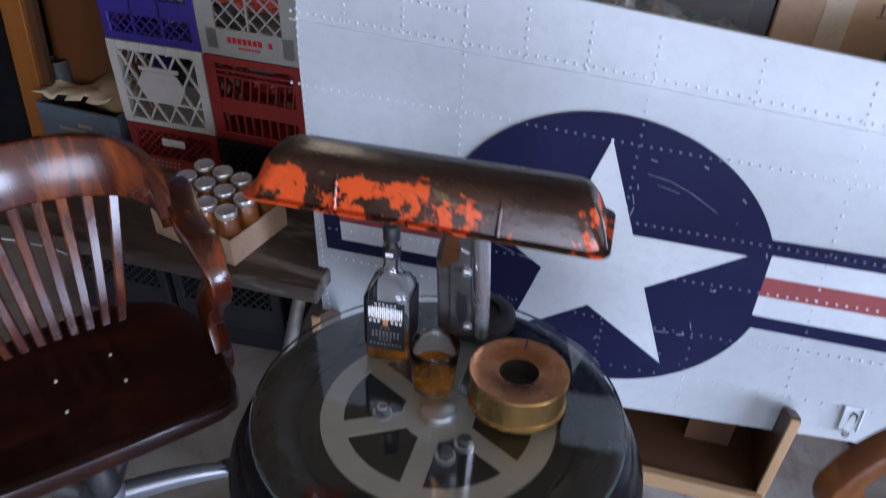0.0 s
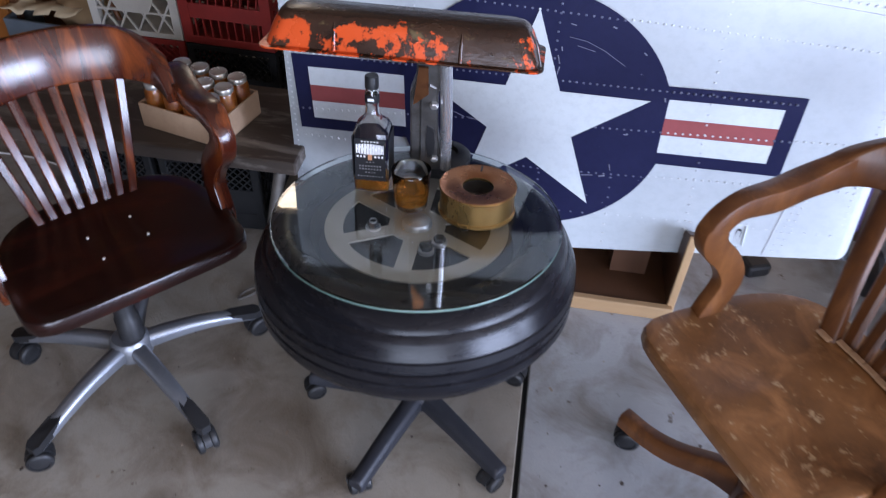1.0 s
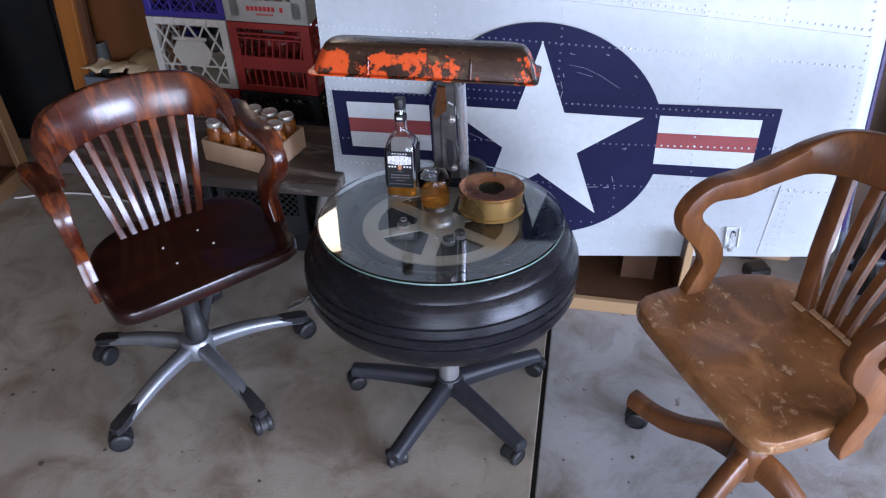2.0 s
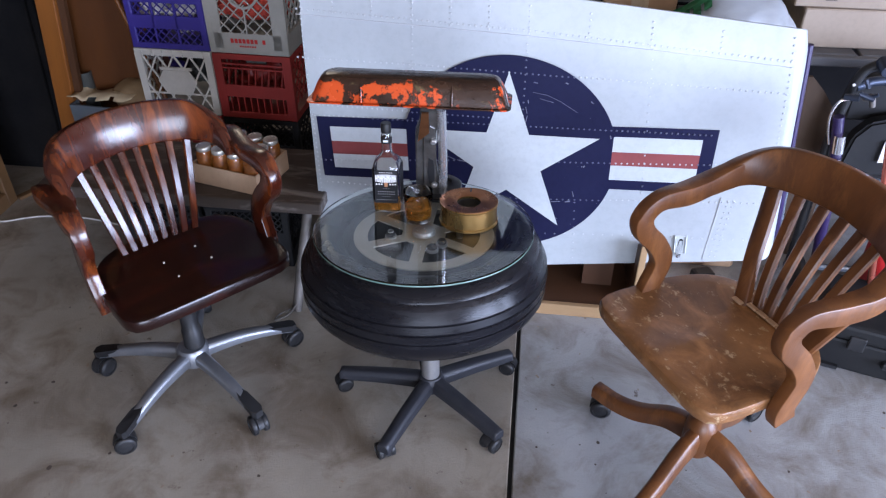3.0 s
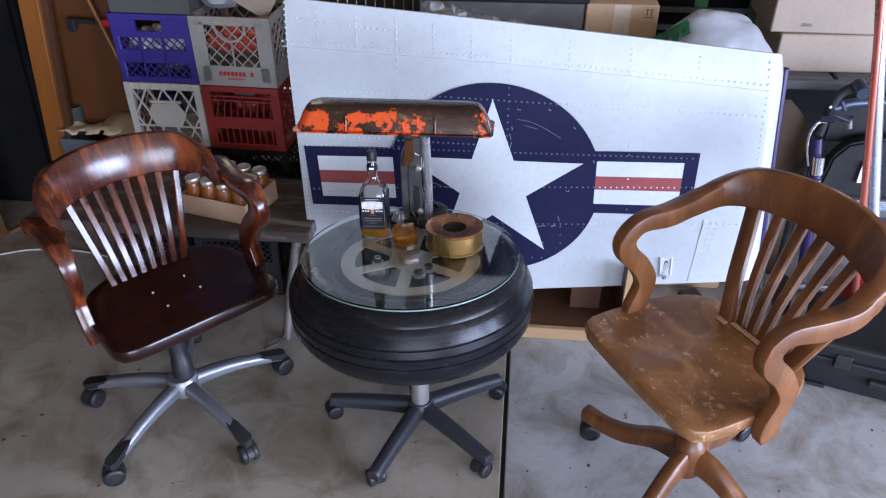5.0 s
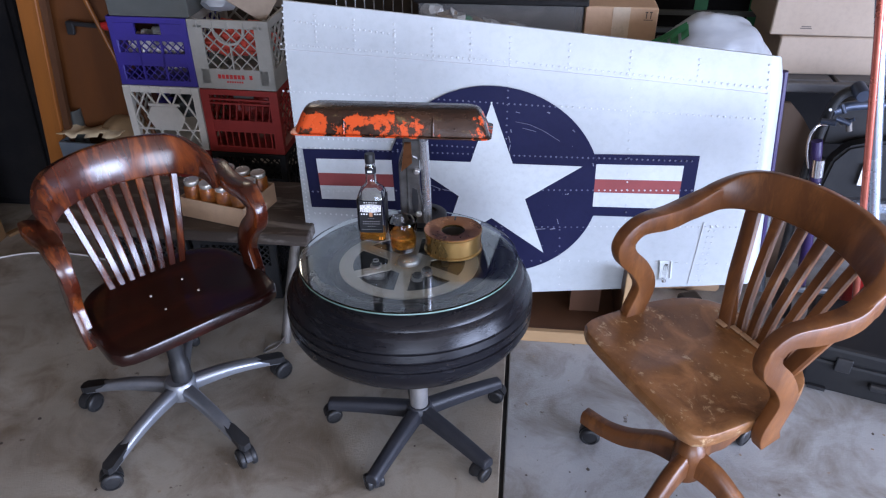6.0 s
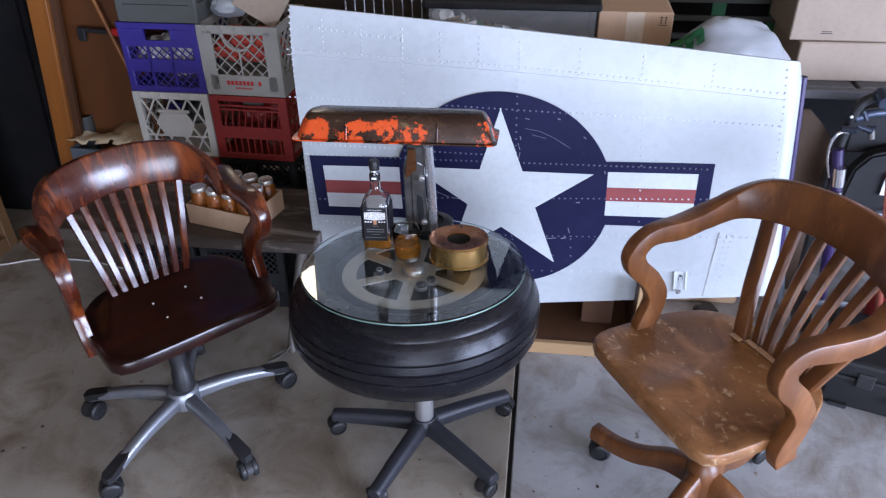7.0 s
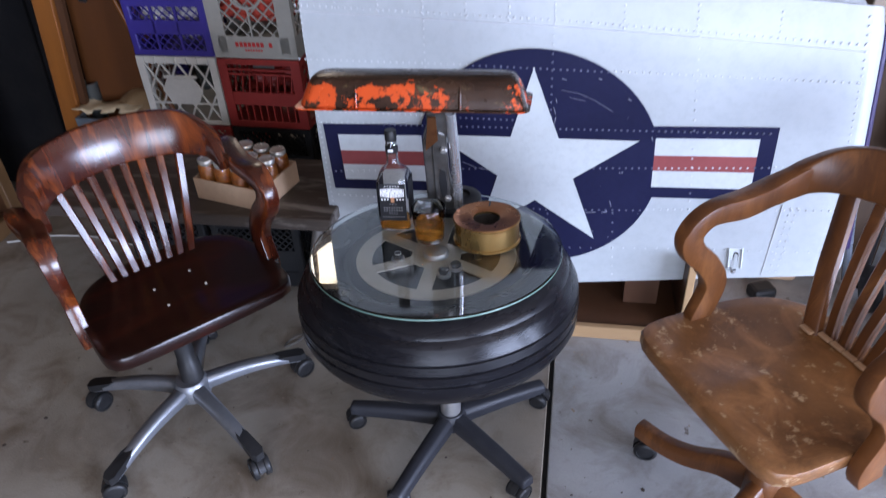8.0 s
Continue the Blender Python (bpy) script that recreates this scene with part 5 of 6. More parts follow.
        hexa = [(-0.074, 0.128), (-0.048, 0.170), (0.048, 0.170), (0.074, 0.128), (0.050, 0.082), (-0.050, 0.082)]
        part("name_plate", prism(hexa, 0.006, m=Matrix.Translation((0, -0.001, 0))), material, c, "blank hexagonal plate")
        for k in range(7):
            part("rim_rib", boxm((0.0035, 0.004, 0.024), (-W + 0.03 + k * 0.0385, -0.002, H - 0.014)), material, c)
    elif style == "slats":
        ring("rim", H - 0.022, H - 0.001)
        ring("base_band", 0.001, 0.026)
        for s in (-1, 1):
            strip(f, s * (W - 0.016), 0.01, s * (W - 0.016), H - 0.01, 0.032, -0.001)
        for zz, w in ((H - 0.038, 0.006), (H - 0.054, 0.006), (0.108, 0.046)):
            strip(f, -W + 0.03, zz, W - 0.03, zz, w)
        for k in range(9):
            xx = -W + 0.045 + k * 0.025
            strip(f, xx, 0.13, xx + 0.012, H - 0.05, 0.004, 0.002)
            strip(f, xx, 0.02, xx, 0.09, 0.004, 0.002)
        part("front_grille", f, material, c)
        part("inner_label", boxm((0.075, 0.004, 0.020), (0.01, 0.020, H - 0.036)), M_cr_dark, c)
    else:
        ring("rim", H - 0.018, H - 0.001)
        ring("base_band", 0.001, 0.060)
        strip(f, -W + 0.02, 0.105, W - 0.02, 0.105, 0.085)
        lattice(f, -W + 0.02, W - 0.02, 0.145, H - 0.018, 0.024, 0.004)
        part("front_grille", f, material, c)
        if style == "vented":
            dots = bmesh.new()
            for i in range(7):
                for j in range(4):
                    box(dots, (0.007, 0.001, 0.006), (-0.09 + i * 0.014 + j * 0.003, -0.0005, 0.09 + j * 0.014))
            part("moulded_dots", dots, M_card_pale, c)
            part("hand_hole_liner", boxm((0.075, 0.002, 0.024), (0.0, -0.001, H - 0.048), None, 0.0005), M_foil, c, "pale object showing in the hand hole")
        if style == "solid":
            tx = bmesh.new()
            for j in range(3):
                for k in range(6 - (j == 0)):
                    box(tx, (0.009, 0.001, 0.009), (0.01 + k * 0.0125, -0.0006, 0.118 - j * 0.016))
            part("stamped_print", tx, M_print, c, "pale stamped bars")
    return c


CX0, CX1, CY = -1.0415, -0.745, 1.180
crate(CX0, CY, 0.402, "hex", M_cr_white, "white plastic milk crate with hexagon plate", -1.0)
crate(CX0 + 0.003, CY, 0.652, "bands", M_cr_blue, "blue plastic milk crate filled with scrap", -1.0)
crate(CX1, CY - 0.01, 0.652, "diamond", M_cr_grey, "grey diamond-mesh milk crate holding red cloth", -2.0)
crate(CX1, CY - 0.01, 0.402, "slats", M_cr_red, "red plastic milk crate with slatted front", -2.0)
crate(CX0, CY, 0.152, "vented", M_cr_red, "red plastic milk crate with moulded dots", -1.0)
crate(CX1, CY - 0.01, 0.152, "plain", M_cr_black, "black plastic milk crate", -2.0)
crate(CX0 + 0.02, CY, 0.902, "solid", M_cr_dark, "charcoal plastic milk crate with pale stamp", -1.0)
# Two black crates added to darken the space under the bench.
crate(-0.70, 0.80, 0.002, "plain", M_cr_black, "black plastic crate under the bench, added to darken the gap", 4.0)
crate(-1.02, 0.81, 0.002, "plain", M_cr_black, "black plastic crate under the bench, added to darken the gap", -3.0)
pal = thing("pallet", pose(-0.89, CY + 0.15, 0), "low dark timber platform under the crates", "pallet")
for k in range(4):
    part("deck_board", boxm((0.66, 0.075, 0.02), (0, -0.13 + k * 0.088, 0.140)), M_darkwood, pal)
for k in range(3):
    part("bearer", boxm((0.07, 0.34, 0.13), (-0.29 + 0.29 * k, 0, 0.065)), M_darkwood, pal)


def filling(x, y, z, size, material, name, label, cat, count, seed, spread):
    rnd = random.Random(seed)
    for k in range(count):
        bm = lump((size * rnd.uniform(0.8, 1.3), size * rnd.uniform(0.8, 1.2), size * rnd.uniform(0.6, 1.0)), seed + k, 0.5)
        t = smooth(part(name, bm, material, None), 60)
        t.matrix_basis = pose(x + rnd.uniform(-spread, spread), y + rnd.uniform(-0.01, 0.08), z + rnd.uniform(0, 0.10), 0, 0, rnd.uniform(0, 360))
        tagged(t, label, cat, label)


filling(CX0, CY + 0.060, 0.70, 0.07, M_foil, "scrap_piece", "crumpled silver scrap inside the blue crate", "scrap", 18, 3, 0.095)
filling(CX1, CY + 0.065, 0.735, 0.12, M_redcloth, "cloth", "crumpled red cloth inside the grey crate", "cloth", 7, 21, 0.07)
filling(CX0, CY + 0.10, 0.46, 0.09, M_cr_dark, "dark_scrap", "dark odds and ends inside the white crate", "scrap", 5, 41, 0.07)
filling(CX0, CY + 0.06, 0.57, 0.05, M_cr_blue, "blue_rag", "blue rag inside the white crate", "cloth", 2, 45, 0.05)
filling(CX1, CY + 0.10, 0.46, 0.10, M_cr_red, "cloth", "dark red bundle inside the slatted crate", "cloth", 5, 61, 0.07)

# things on the grey crate
pap = thing("paper_sack", pose(-0.69, 1.24, 0.902, 0, 0, 12), "leaning pale paper sack with red mark", "paper")
part("sheet", boxm((0.16, 0.006, 0.16), (0.03, 0.02, 0.075), Matrix.Rotation(radians(35), 4, 'Y') @ Matrix.Rotation(radians(-20), 4, 'X'), 0.002), M_card_pale, pap)
smooth(part("fold", lump((0.12, 0.08, 0.08), 5, 0.3), M_bag, pap)).location = (-0.10, 0.06, 0.035)

# ---- shelf and goods behind the wing ----
rack = thing("storage_shelf", pose(0, 0, 0), "long grey slatted plastic storage shelf", "shelf")
part("shelf_frame", boxm((2.5, 0.03, 0.032), (0.95, 1.215, 0.717), None, 0.004), M_shelf, rack)
for k in range(14):
    part("shelf_slat", boxm((0.166, 0.44, 0.016), (-0.21 + k * 0.178, 1.45, 0.727), None, 0.004), M_shelf, rack)
for x in (-0.25, 0.95, 2.15):
    for y in (1.25, 1.65):
        smooth(part("shelf_leg", lathe([(0.022, 0.0), (0.022, 0.72), (0, 0.72)], 14, None, Matrix.Translation((x, y, 0))), M_shelf, rack))
part("lower_shelf", boxm((2.4, 0.42, 0.03), (0.95, 1.45, 0.22)), M_shelf, rack)


def carton_box(at, size, material, label, tape=True, marks=()):
    c = thing("cardboard_box", at, label, "box")
    w, d, h = size
    part("carton_body", boxm((w, d, h), (0, d / 2, h / 2), None, 0.004), material, c)
    if tape:
        part("tape_strip", boxm((0.055, 0.0012, h * 0.62), (0.0, -0.0008, h * 0.69)), M_tape, c, "clear packing tape")
    for x, z, a, b in marks:
        part("printed_mark", boxm((a, 0.0012, b), (x, -0.0008, z)), M_darkwood, c)
    return c


carton_box(pose(0.575, 1.225, 0.7355), (0.235, 0.26, 0.225), M_card, "brown taped cardboard box with arrow marks", True, ((0.080, 0.20, 0.003, 0.02), (0.094, 0.20, 0.003, 0.02), (0.080, 0.211, 0.009, 0.003), (0.094, 0.211, 0.009, 0.003), (0.087, 0.186, 0.030, 0.002)))
carton_box(pose(1.36, 1.285, 0.7355, 0, 0, 1.5), (0.50, 0.30, 0.127), M_card_pale, "long pale cardboard box", False, ((0.19, 0.06, 0.004, 0.05),))
carton_box(pose(1.385, 1.290, 0.8635, 0, 0, -1), (0.62, 0.30, 0.24), M_card_pale, "large pale cardboard box on another box", False, ((-0.20, 0.030, 0.030, 0.003), (-0.20, 0.024, 0.036, 0.003), (0.06, 0.075, 0.06, 0.012)))
tote = thing("storage_tote", pose(0.18, 1.23, 0.7355), "clear plastic tote with black lid packed with scrap", "tote")
M_smoke = glass("clear_tote_plastic", (0.78, 0.76, 0.73), 0.05, 1.2)
M_smoke.node_tree.nodes["Principled BSDF"].inputs["Transmission Weight"].default_value = 0.90
part("tote_wall", boxm((0.545, 0.004, 0.224), (0, 0.0, 0.112), None, 0.001), M_smoke, tote, "clear wall").visible_shadow = False
part("tote_wall", boxm((0.545, 0.004, 0.224), (0, 0.30, 0.112)), M_darkwood, tote)
for s in (-1, 1):
    part("tote_wall", boxm((0.004, 0.296, 0.224), (s * 0.272, 0.15, 0.112)), M_black, tote)
part("tote_floor", boxm((0.54, 0.296, 0.004), (0, 0.15, 0.004)), M_black, tote)
part("tote_lid", boxm((0.575, 0.33, 0.022), (0, 0.15, 0.2352), None, 0.005), M_black, tote, "black lid")
rnd = random.Random(8)
for k in range(26):
    col = (M_foil, M_foil, M_green, M_clear, M_tan, M_cr_grey)[k % 6]
    sc = tagged(smooth(part("packed_scrap", lump((0.075, 0.06, 0.05), 70 + k, 0.7, 2), col, None), 30), "crumpled foil and packing scrap in the tote", "scrap", "scrap in the tote")
    sc.matrix_basis = pose(-0.055 + 0.46 * (k / 25) ** 1.2, 1.275 + 0.04 * rnd.random(), 0.81 + 0.11 * (1 - k / 25) ** 0.7 * (0.4 + 0.6 * rnd.random()), 0, 0, 360 * rnd.random())

bag = thing("plastic_bag", pose(0.80, 1.10, 0.725), "full white plastic bag with green print", "bag")


def bag_point(p, grow=1.0):
    k = (1 + 0.05 * noise.noise(p * 4) + 0.075 * abs(noise.noise(Vector((p.x * 4 + p.z * 7, p.y * 6, p.z * 3 - p.x * 5)))) + 0.030 * abs(noise.noise(Vector((p.x * 9 - p.z * 5, p.y * 7, p.z * 10)))) + 0.008 * noise.noise(p * 24)) * grow
    x, y, z = p.x * 0.53 * k, p.y * 0.20 * k, p.z * 0.52 * k
    if p.x < 0.05:
        z -= 0.46 * max(0.0, 0.05 - p.x) ** 1.4
    return Vector((x, y, max(z, -0.12)))


bb = bmesh.new()
bmesh.ops.create_icosphere(bb, subdivisions=5, radius=0.5)
for v in bb.verts:
    v.co = bag_point(v.co.copy())
smooth(part("bag_skin", bb, M_bag, bag), 60)


def bag_bar(cx, cz, w, h, turn):
    bm = bmesh.new()
    grid_ = []
    for j in range(5):
        row = []
        for i in range(7):
            a, b = (i / 6 - 0.5) * w, (j / 4 - 0.5) * h
            sx, sz = cx + a * math.cos(turn) - b * math.sin(turn), cz + a * math.sin(turn) + b * math.cos(turn)
            row.append(bm.verts.new(bag_point(Vector((sx, -math.sqrt(max(0.0, 0.25 - sx * sx - sz * sz)), sz)), 1.035)))
        grid_.append(row)
    for j in range(4):
        for i in range(6):
            bm.faces.new((grid_[j][i], grid_[j][i + 1], grid_[j + 1][i + 1], grid_[j + 1][i]))
    return bm


for cx, cz, w, h in ((-0.20, 0.452, 0.24, 0.022), (-0.29, 0.372, 0.036, 0.07), (-0.24, 0.395, 0.036, 0.07), (-0.19, 0.412, 0.036, 0.07), (-0.14, 0.425, 0.036, 0.066), (-0.09, 0.435, 0.036, 0.06)):
    part("green_print_bar", bag_bar(cx, cz, w, h, 0.10), M_green, bag, "green printed bar")
part("support_box", boxm((0.34, 0.2, 0.02), (0, 0.02, -0.13)), M_card, bag)
tagged(part("bag_stool", boxm((0.36, 0.2, 0.585), (0.842, 1.105, 0.2925), None, 0.01), M_card, None), "brown cardboard carton standing under the bag", "box")
M_brownboard = surf("brown_board", (0.060, 0.032, 0.015), (0.042, 0.022, 0.010), 5, 0.75, bump=0.1, stretch=(1, 1, 0.3))
sheet = prism([(1.03, 0.0), (1.285, 0.0), (1.285, 0.52), (1.19, 0.645), (1.14, 0.695), (1.03, 0.695)], 0.012, m=Matrix.Translation((0, 1.125, 0)))
tagged(part("cardboard_sheet", sheet, M_brownboard, None), "brown cardboard sheet with a slanted corner standing on edge", "cardboard")

wire = thing("wire_basket", pose(-0.24, 1.22, 0.7355), "silver wire basket behind the wing", "basket")
for k in range(9):
    smooth(part("wire", tube([(-0.13 + k * 0.032, 0, 0.0), (-0.13 + k * 0.032, 0, 0.26)], 0.0025, 6), M_chrome, wire))
for z in (0.004, 0.13, 0.26):
    smooth(part("wire", tube([(-0.135, -0.003, z), (0.13, -0.003, z)], 0.003, 6), M_chrome, wire))
part("basket_bottom", boxm((0.27, 0.2, 0.003), (0, 0.1, 0.0015)), M_shelf, wire)

# ---- walker and tools beside the oak chair ----
walker = thing("folding_walker", pose(0, 0, 0), "folded black wheeled walker with purple and silver tubes", "walker")
for pts_, r, mt, nm in (
        ([(1.300, 0.99, 0.800), (1.262, 1.0, 0.792), (1.222, 1.0, 0.752), (1.203, 1.0, 0.63), (1.197, 1.0, 0.50), (1.20, 0.98, 0.02)], 0.015, M_black, "side_tube"),
        ([(1.222, 1.0, 0.722), (1.310, 1.01, 0.742), (1.62, 1.03, 0.742)], 0.015, M_darkblue, "cross_bar"),
        ([(1.190, 0.97, 0.635), (1.208, 0.965, 0.545), (1.232, 0.96, 0.43), (1.27, 0.95, 0.10)], 0.017, M_purple, "strut"),
        ([(1.203, 0.945, 0.585), (1.212, 0.945, 0.525)], 0.018, M_chrome, "collar"),
        ([(1.215, 0.955, 0.50), (1.225, 0.955, 0.455)], 0.0185, M_chrome, "collar"),
        ([(1.205, 0.97, 0.69), (1.180, 0.97, 0.685), (1.166, 0.97, 0.65), (1.170, 0.97, 0.60), (1.19, 0.97, 0.54)], 0.005, M_chrome, "brake_cable"),
        ([(1.109, 1.0, 0.42), (1.125, 1.0, 0.25), (1.165, 1.0, 0.03)], 0.013, M_bluesteel, "lower_tube"),
        ([(1.18, 0.97, 0.06), (1.40, 0.96, 0.07), (1.62, 0.97, 0.06)], 0.012, M_bluesteel, "lower_bar"),
        ([(1.60, 1.03, 0.80), (1.61, 1.02, 0.4), (1.62, 1.0, 0.03)], 0.018, M_black, "side_tube"),
        ([(1.24, 0.96, 0.70), (1.252, 0.945, 0.715), (1.262, 0.94, 0.685)], 0.009, M_galv, "latch")):
    smooth(part(nm, tube(pts_, r, 12), mt, walker))
smooth(part("hand_grip", lathe([(0.0, -0.004), (0.019, -0.004), (0.021, 0.0), (0.021, 0.05), (0, 0.05)], 18, None, Matrix.Translation((1.272, 0.945, 0.796)) @ Matrix.Rotation(radians(-80), 4, 'X')), M_darkblue, walker))
seat_pad = prism([(1.245, 0.44), (1.36, 0.43), (1.62, 0.43), (1.62, 0.63), (1.38, 0.632), (1.30, 0.61), (1.262, 0.56)], 0.05, m=Matrix.Translation((0, 0.985, 0)))
bmesh.ops.bevel(seat_pad, geom=seat_pad.edges[:], offset=0.008, segments=2, affect='EDGES')
smooth(part("seat_pad", seat_pad, M_cr_black, walker, "black padded seat"))
part("back_panel", boxm((0.40, 0.02, 0.16), (1.44, 1.06, 0.665), None, 0.01), M_cr_black, walker)
part("tag", boxm((0.022, 0.003, 0.075), (1.365, 0.975, 0.52), None, 0.001), M_print, walker, "white tag")
for a, b, r in (((1.180, 0.955, 0.706), (1.215, 0.935, 0.712), 0.012), ((1.215, 0.945, 0.722), (1.255, 0.93, 0.712), 0.010), ((1.222, 0.95, 0.765), (1.234, 0.94, 0.742), 0.008), ((1.235, 0.945, 0.708), (1.262, 0.93, 0.728), 0.007)):
    smooth(part("knob", tube([a, b], r * 0.8, 10), M_darkblue, walker))
smooth(part("bolt", lathe([(0.0045, 0), (0.0045, 0.004), (0, 0.005)], 8, None, Matrix.Translation((1.206, 0.982, 0.735)) @ Matrix.Rotation(math.pi / 2, 4, 'X')), M_print, walker))
part("crossbeam", boxm((0.42, 0.03, 0.035), (1.43, 0.975, 0.405), None, 0.006), M_bluesteel, walker)
for x in (1.20, 1.62):
    smooth(part("wheel", lathe([(0.0, -0.014), (0.06, -0.014), (0.072, -0.008), (0.072, 0.008), (0.06, 0.014), (0, 0.014)], 28, None, Matrix.Translation((x, 0.90, 0.072)) @ Matrix.Rotation(math.pi / 2, 4, 'Y')), M_black, walker))

pole = thing("red_pole", pose(0, 0, 0), "leaning copper-red metal pole", "pole")
smooth(part("shaft", tube([(1.052, 0.76, 1.58), (1.283, 0.75, 0.534), (1.402, 0.75, 0.0)], 0.0105, 16), M_copper, pole))
pole2 = thing("steel_pole", pose(0, 0, 0), "pale blue steel pole leaning beside the red pole", "pole")
smooth(part("shaft", tube([(1.20, 0.86, 1.1), (1.335, 0.80, 0.52), (1.43, 0.72, 0.12)], 0.0165, 16), M_bluesteel, pole2))
smooth(part("foot", lathe([(0, 0.0), (0.028, 0.0), (0.028, 0.02), (0.02, 0.13), (0.02, 0.15), (0, 0.15)], 16, None, Matrix.Translation((1.44, 0.71, 0.0))), M_black, pole2))
ext = thing("red_canister", pose(1.47, 0.95, 0.0), "small red plastic canister on the floor", "canister")
smooth(part("body", lathe([(0, 0.0), (0.045, 0.0), (0.05, 0.006), (0.05, 0.20), (0.03, 0.235), (0.018, 0.245), (0, 0.245)], 24), M_redplast, ext))
smooth(part("cap", lathe([(0.02, 0.245), (0.02, 0.275), (0, 0.275)], 16), M_black, ext))

tool = thing("tool_case", pose(1.45, 0.60, 0, 0, 0, -17), "black plastic tool case on the floor", "case")
part("case_body", boxm((0.50, 0.26, 0.115), (0, 0, 0.0585), None, 0.010, 2), M_cr_black, tool)
part("case_lid", boxm((0.51, 0.27, 0.055), (0, 0, 0.146), None, 0.012, 2), M_cr_black, tool)
for x in (-0.15, 0.15):
    part("latch", boxm((0.045, 0.012, 0.05), (x, -0.137, 0.118), None, 0.003), M_black, tool)
part("handle", boxm((0.14, 0.02, 0.022), (0, -0.146, 0.07), None, 0.005), M_black, tool)
for x in (-0.2, 0.2):
    part("foot", boxm((0.05, 0.03, 0.012), (x, -0.128, 0.012)), M_black, tool)
tagged(part("rubber_wedge", boxm((0.075, 0.06, 0.045), (0.90, 0.92, 0.0225), Matrix.Rotation(radians(20), 4, 'Z'), 0.012, 2), M_black, None), "black rubber wedge on the floor", "wedge")

# ---- boards and bins in the dark corner ----
board = thing("leaning_board", pose(-1.615, 1.27, 0, 0, 6.5, 0), "orange varnished wooden board leaning upright", "board")
part("face_board", boxm((0.075, 0.03, 2.1), (0.0, 0, 1.05), None, 0.003), M_orangewood, board)
part("back_strip", boxm((0.026, 0.02, 2.1), (0.052, 0.012, 1.05)), M_brownwood, board)
panel = thing("plywood_sheet", pose(-1.475, 1.36, 0, 0, 6.0, 0), "brown plywood panel leaning behind the board", "panel")
part("sheet", boxm((0.255, 0.022, 2.0), (0.022, 0, 1.0), None, 0.002), M_plywood, panel)
part("dark_batten", boxm((0.125, 0.022, 2.0), (0.215, 0.012, 1.0), None, 0.002), M_redwood, panel, "dark red-brown batten")
cab = thing("dark_cabinet", pose(-2.12, 1.62, 0, 0, 4, 0), "tall matt black cabinet in the corner", "cabinet")
part("carcass", boxm((0.82, 0.5, 2.1), (0, 0, 1.05), None, 0.004), M_deepblack, cab)
part("door", boxm((0.38, 0.018, 2.0), (-0.2, -0.26, 1.05), None, 0.003), M_deepblack, cab)
part("door", boxm((0.38, 0.018, 2.0), (0.2, -0.26, 1.05), None, 0.003), M_deepblack, cab)
handle = thing("broom_handle", pose(0, 0, 0), "thin varnished broom handle leaning on the wall", "broom")
smooth(part("stick", tube([(-1.44, 1.36, 1.25), (-1.22, 1.28, 0.64), (-1.0, 1.20, 0.02)], 0.0085, 10), M_orangewood, handle))
clamp = thing("bar_clamp", pose(-1.33, 1.315, 0.825, 0, 4, 0), "black bar clamp with red grip", "clamp")
part("bar", boxm((0.13, 0.012, 0.016), (-0.02, 0, 0), None, 0.002), M_black, clamp)
part("jaw", boxm((0.03, 0.016, 0.05), (-0.075, 0, -0.018), None, 0.004), M_black, clamp)
smooth(part("grip", tube([(0.035, 0, 0.0), (0.075, 0, 0.004), (0.115, 0, 0.01)], [0.012, 0.017, 0.014], 12), M_redplast, clamp))
bin_ = thing("storage_bin", pose(-1.385, 1.22, 0, 0, 0, -4), "blue-grey bin with torn paper and a tan cushion", "bin")
M_bin = surf("blue_grey_bin", (0.10, 0.12, 0.14), (0.07, 0.085, 0.10), 6, 0.6)
for nm, size, at in (("bin_wall", (0.30, 0.012, 0.385), (0, 0, 0.1945)), ("bin_wall", (0.30, 0.012, 0.385), (0, 0.24, 0.1945)), ("bin_wall", (0.012, 0.228, 0.385), (-0.144, 0.12, 0.1945)), ("bin_wall", (0.012, 0.228, 0.385), (0.144, 0.12, 0.1945)), ("bin_floor", (0.28, 0.23, 0.01), (0, 0.12, 0.007))):
    part(nm, boxm(size, at, None, 0.002), M_bin, bin_)
for x, z, w in ((0.02, 0.335, 0.05), (-0.03, 0.315, 0.10)):
    part("bin_label", boxm((w, 0.002, 0.012), (x, -0.007, z)), M_card_pale, bin_)
pp = thing("torn_paper", pose(-1.40, 1.25, 0.375, 0, 0, 0), "torn cream paper lying over the bin", "paper")
bm = bmesh.new()
grid = [[bm.verts.new((-0.13 + 0.26 * i / 14, -0.03 + 0.12 * j / 6, 0.030 + 0.022 * noise.noise(Vector((i * 0.22, j * 0.25, 2.0))) + (0.022 if i < 3 else 0.0) + 0.0016 * i)) for i in range(15)] for j in range(7)]
for j in range(6):
    for i in range(14):
        if not (j == 0 and i in (4, 5, 9)):
            bm.faces.new((grid[j][i], grid[j][i + 1], grid[j + 1][i + 1], grid[j + 1][i]))
so = smooth(part("paper_sheet", bm, M_paper, pp), 60).modifiers.new("thick", 'SOLIDIFY')
so.thickness = 0.003
cu = tagged(smooth(part("cushion", lump((0.20, 0.16, 0.12), 9, 0.2), M_tan, None), 60), "tan folded cushion in the bin", "cushion")
cu.matrix_basis = pose(-1.30, 1.33, 0.40)
can = thing("tin_can", pose(-1.512, 1.335, 0.001), "tall dull grey tin can standing behind the bin", "can")
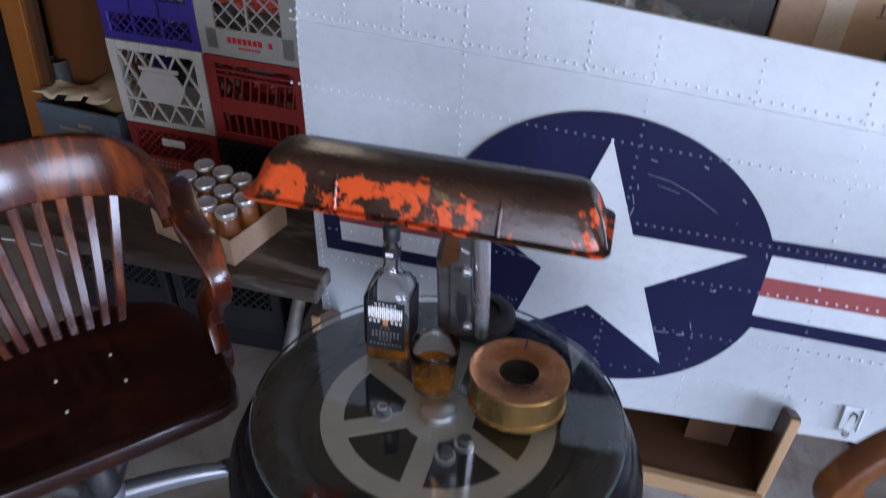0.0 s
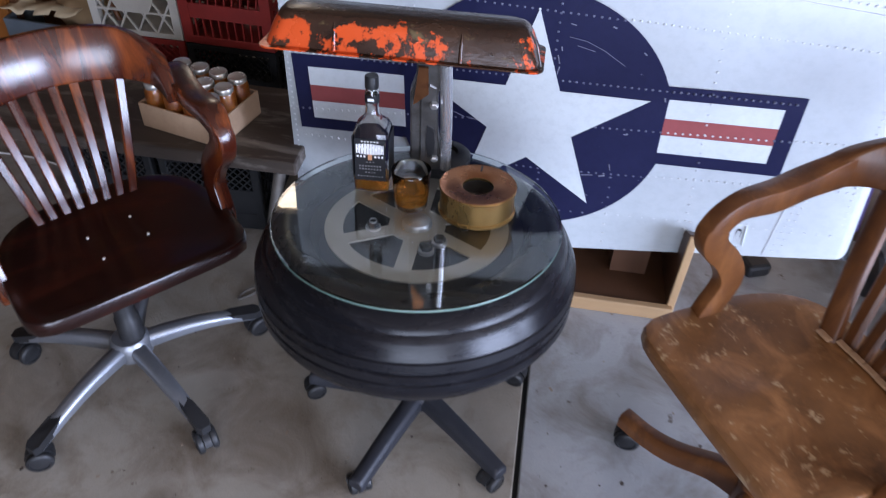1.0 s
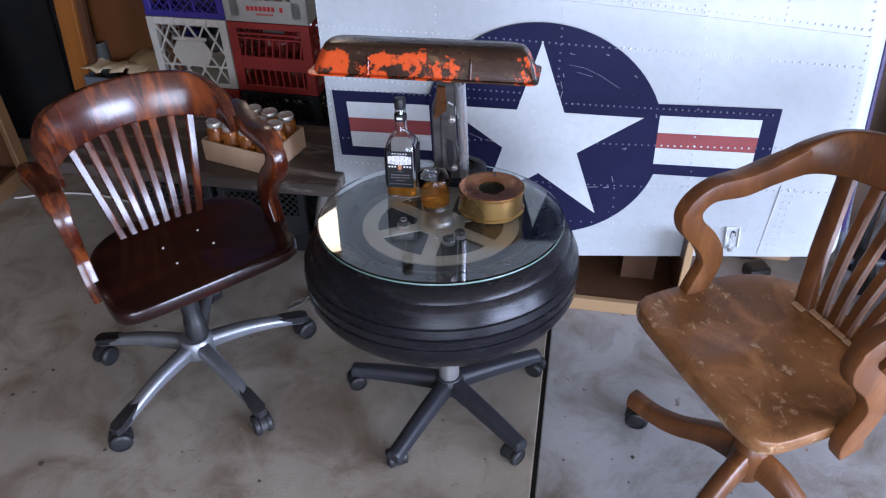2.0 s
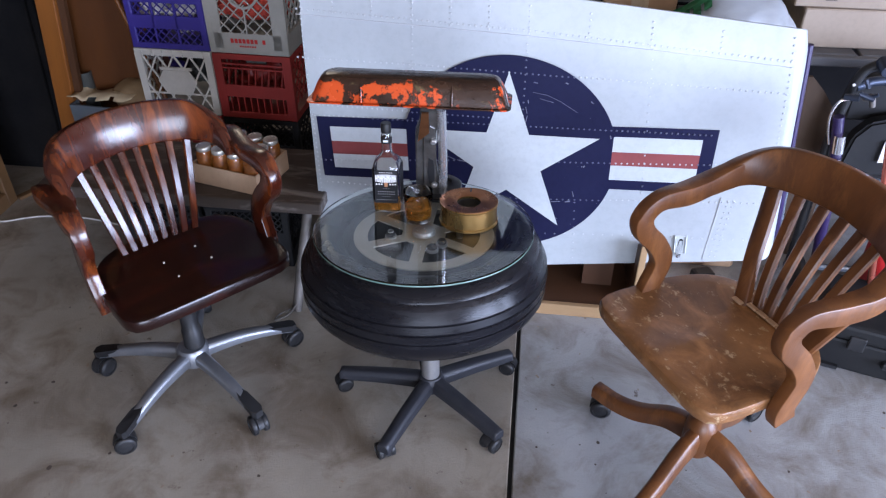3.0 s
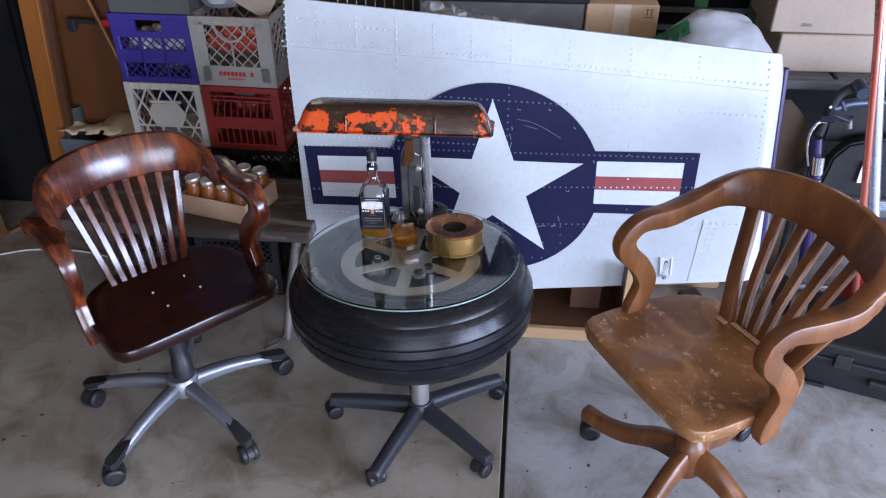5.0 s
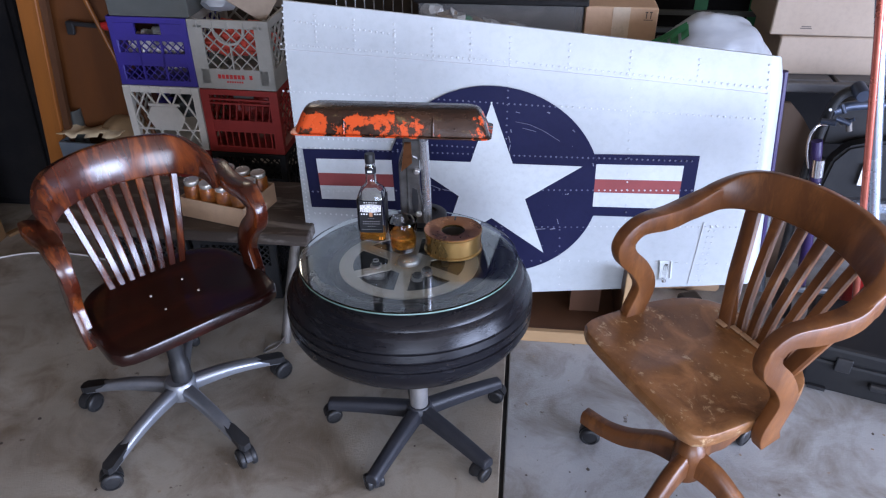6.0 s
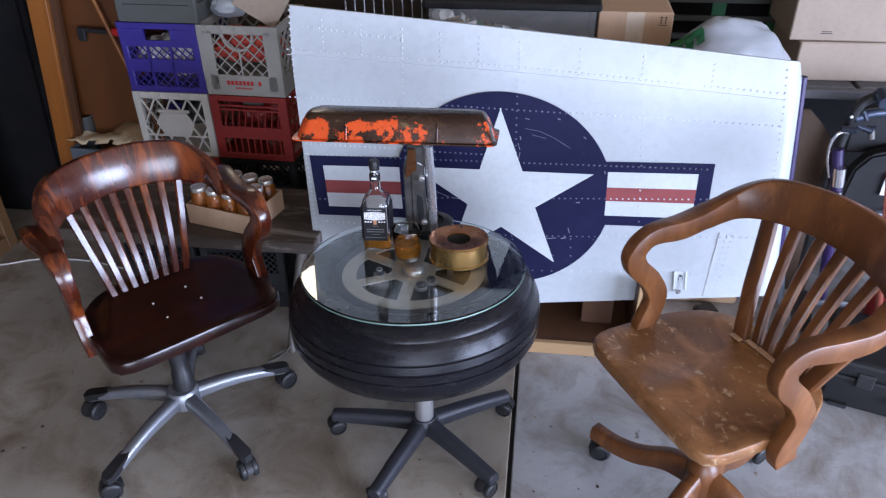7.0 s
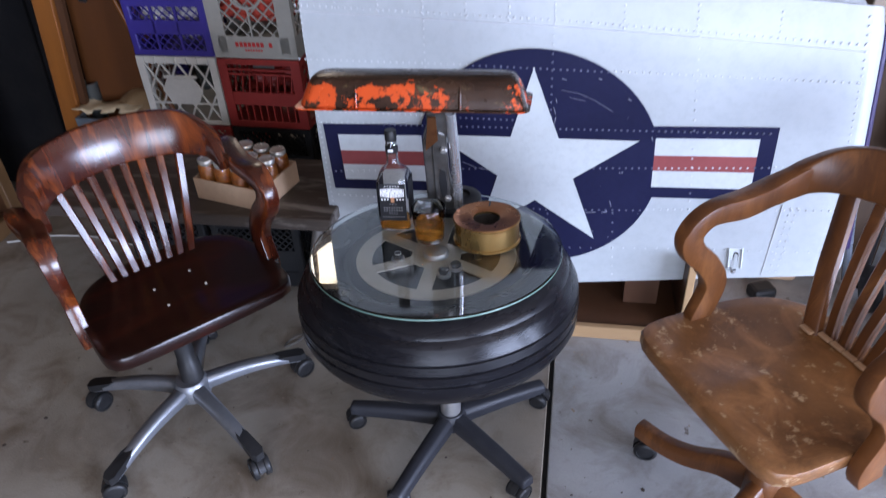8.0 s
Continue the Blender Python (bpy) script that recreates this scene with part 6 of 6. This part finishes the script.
smooth(part("can_body", lathe([(0, 0.0), (0.031, 0.0), (0.032, 0.003), (0.032, 0.474), (0.0335, 0.477), (0.032, 0.480), (0.030, 0.478), (0.030, 0.40), (0, 0.40)], 28), M_cr_dark, can))
# open cabinet along the side wall
cup = thing("open_cabinet", pose(-1.812, 1.110, 0), "brown wooden cabinet with an open front and dark shelves", "cabinet")
for y in (-0.026, -0.724):
    part("stile", boxm((0.024, 0.052, 1.42), (-0.012, y, 0.71), None, 0.003), M_pineframe, cup, "plain pine front stile")
part("bottom_rail", boxm((0.026, 0.646, 0.062), (-0.012, -0.375, 0.031), None, 0.003), M_pineframe, cup)
part("top_rail", boxm((0.026, 0.646, 0.062), (-0.012, -0.375, 1.389), None, 0.003), M_pineframe, cup)
for y in (-0.010, -0.740):
    part("side_panel", boxm((0.33, 0.018, 1.42), (-0.190, y, 0.71)), M_brownwood, cup)
part("back_panel", boxm((0.012, 0.712, 1.42), (-0.349, -0.375, 0.71)), M_brownwood, cup)
for z in (0.03, 0.33, 0.68, 1.03, 1.40):
    part("shelf_board", boxm((0.315, 0.712, 0.018), (-0.185, -0.375, z)), M_brownwood, cup)
strip_ = thing("floor_batten", pose(-1.775, 1.176, 0, 0, 0, 63), "thin wooden batten lying on the floor", "batten")
part("batten", boxm((0.15, 0.030, 0.014), (0, 0, 0.0072), None, 0.002), M_pineframe, strip_)
rnd = random.Random(5)
db = bmesh.new()
for k in range(150):
    x, y, s_ = rnd.uniform(-1.6, 1.5), rnd.uniform(-0.7, 0.75), rnd.uniform(0.002, 0.006)
    box(db, (s_ * rnd.uniform(1, 2.6), s_, 0.0012), (x, y, 0.0006), Matrix.Rotation(rnd.uniform(0, 3), 4, 'Z'))
tagged(part("floor_debris", db, M_card_pale, None), "small pale specks of litter on the concrete", "litter", kind="stuff")
grit = bmesh.new()
for k in range(75):
    x, y, r = rnd.uniform(-1.5, 1.5), rnd.uniform(-0.75, 0.65), rnd.uniform(0.0015, 0.006) * rnd.uniform(0.5, 1.3)
    a0 = rnd.uniform(0, 6)
    grit.faces.new([grit.verts.new((x + r * rnd.uniform(0.6, 1.3) * math.cos(a0 + j), y + r * rnd.uniform(0.6, 1.3) * math.sin(a0 + j), 0.0012)) for j in (0.0, 1.05, 2.1, 3.15, 4.2, 5.25)])
for f in bmesh.ops.extrude_face_region(grit, geom=grit.faces[:])["geom"]:
    if isinstance(f, bmesh.types.BMVert):
        f.co.z = 0.0002
bmesh.ops.recalc_face_normals(grit, faces=grit.faces)
tagged(part("floor_grit", grit, M_darkwood, None), "small dark grit scattered on the concrete", "grit", kind="stuff")
cord = thing("white_cord", pose(0, 0, 0), "thin white cord lying on the floor", "cord")
smooth(part("cord_line", tube([(-1.785, 0.945, 0.004), (-1.754, 0.953, 0.004), (-1.642, 1.0, 0.004), (-1.45, 1.01, 0.004), (-1.2, 0.96, 0.004), (-0.95, 0.93, 0.004), (-0.8, 0.86, 0.004)], 0.0035, 6), M_cord, cord))
# Black sheet added so the gap behind the shelf stays dark.
tagged(part("dark_tarp", boxm((2.2, 0.02, 0.69), (1.45, 1.72, 0.345)), M_deepblack, None), "black sheet added as shade behind the shelf", "tarp")
stack = thing("strapped_case", pose(0.95, 1.80, 0), "tall dark case with green straps behind the shelf", "case")
part("case_body", boxm((1.3, 0.3, 1.25), (0, 0.15, 0.625), None, 0.01), M_deepblack, stack)
for k in range(4):
    part("strap", boxm((0.05, 0.004, 1.2), (-0.42 + 0.21 * k, -0.003, 0.62)), M_green, stack, "green strap")
for k in range(3):
    part("rail", boxm((1.28, 0.012, 0.02), (0, -0.008, 0.72 + 0.07 * k)), M_cr_dark, stack)
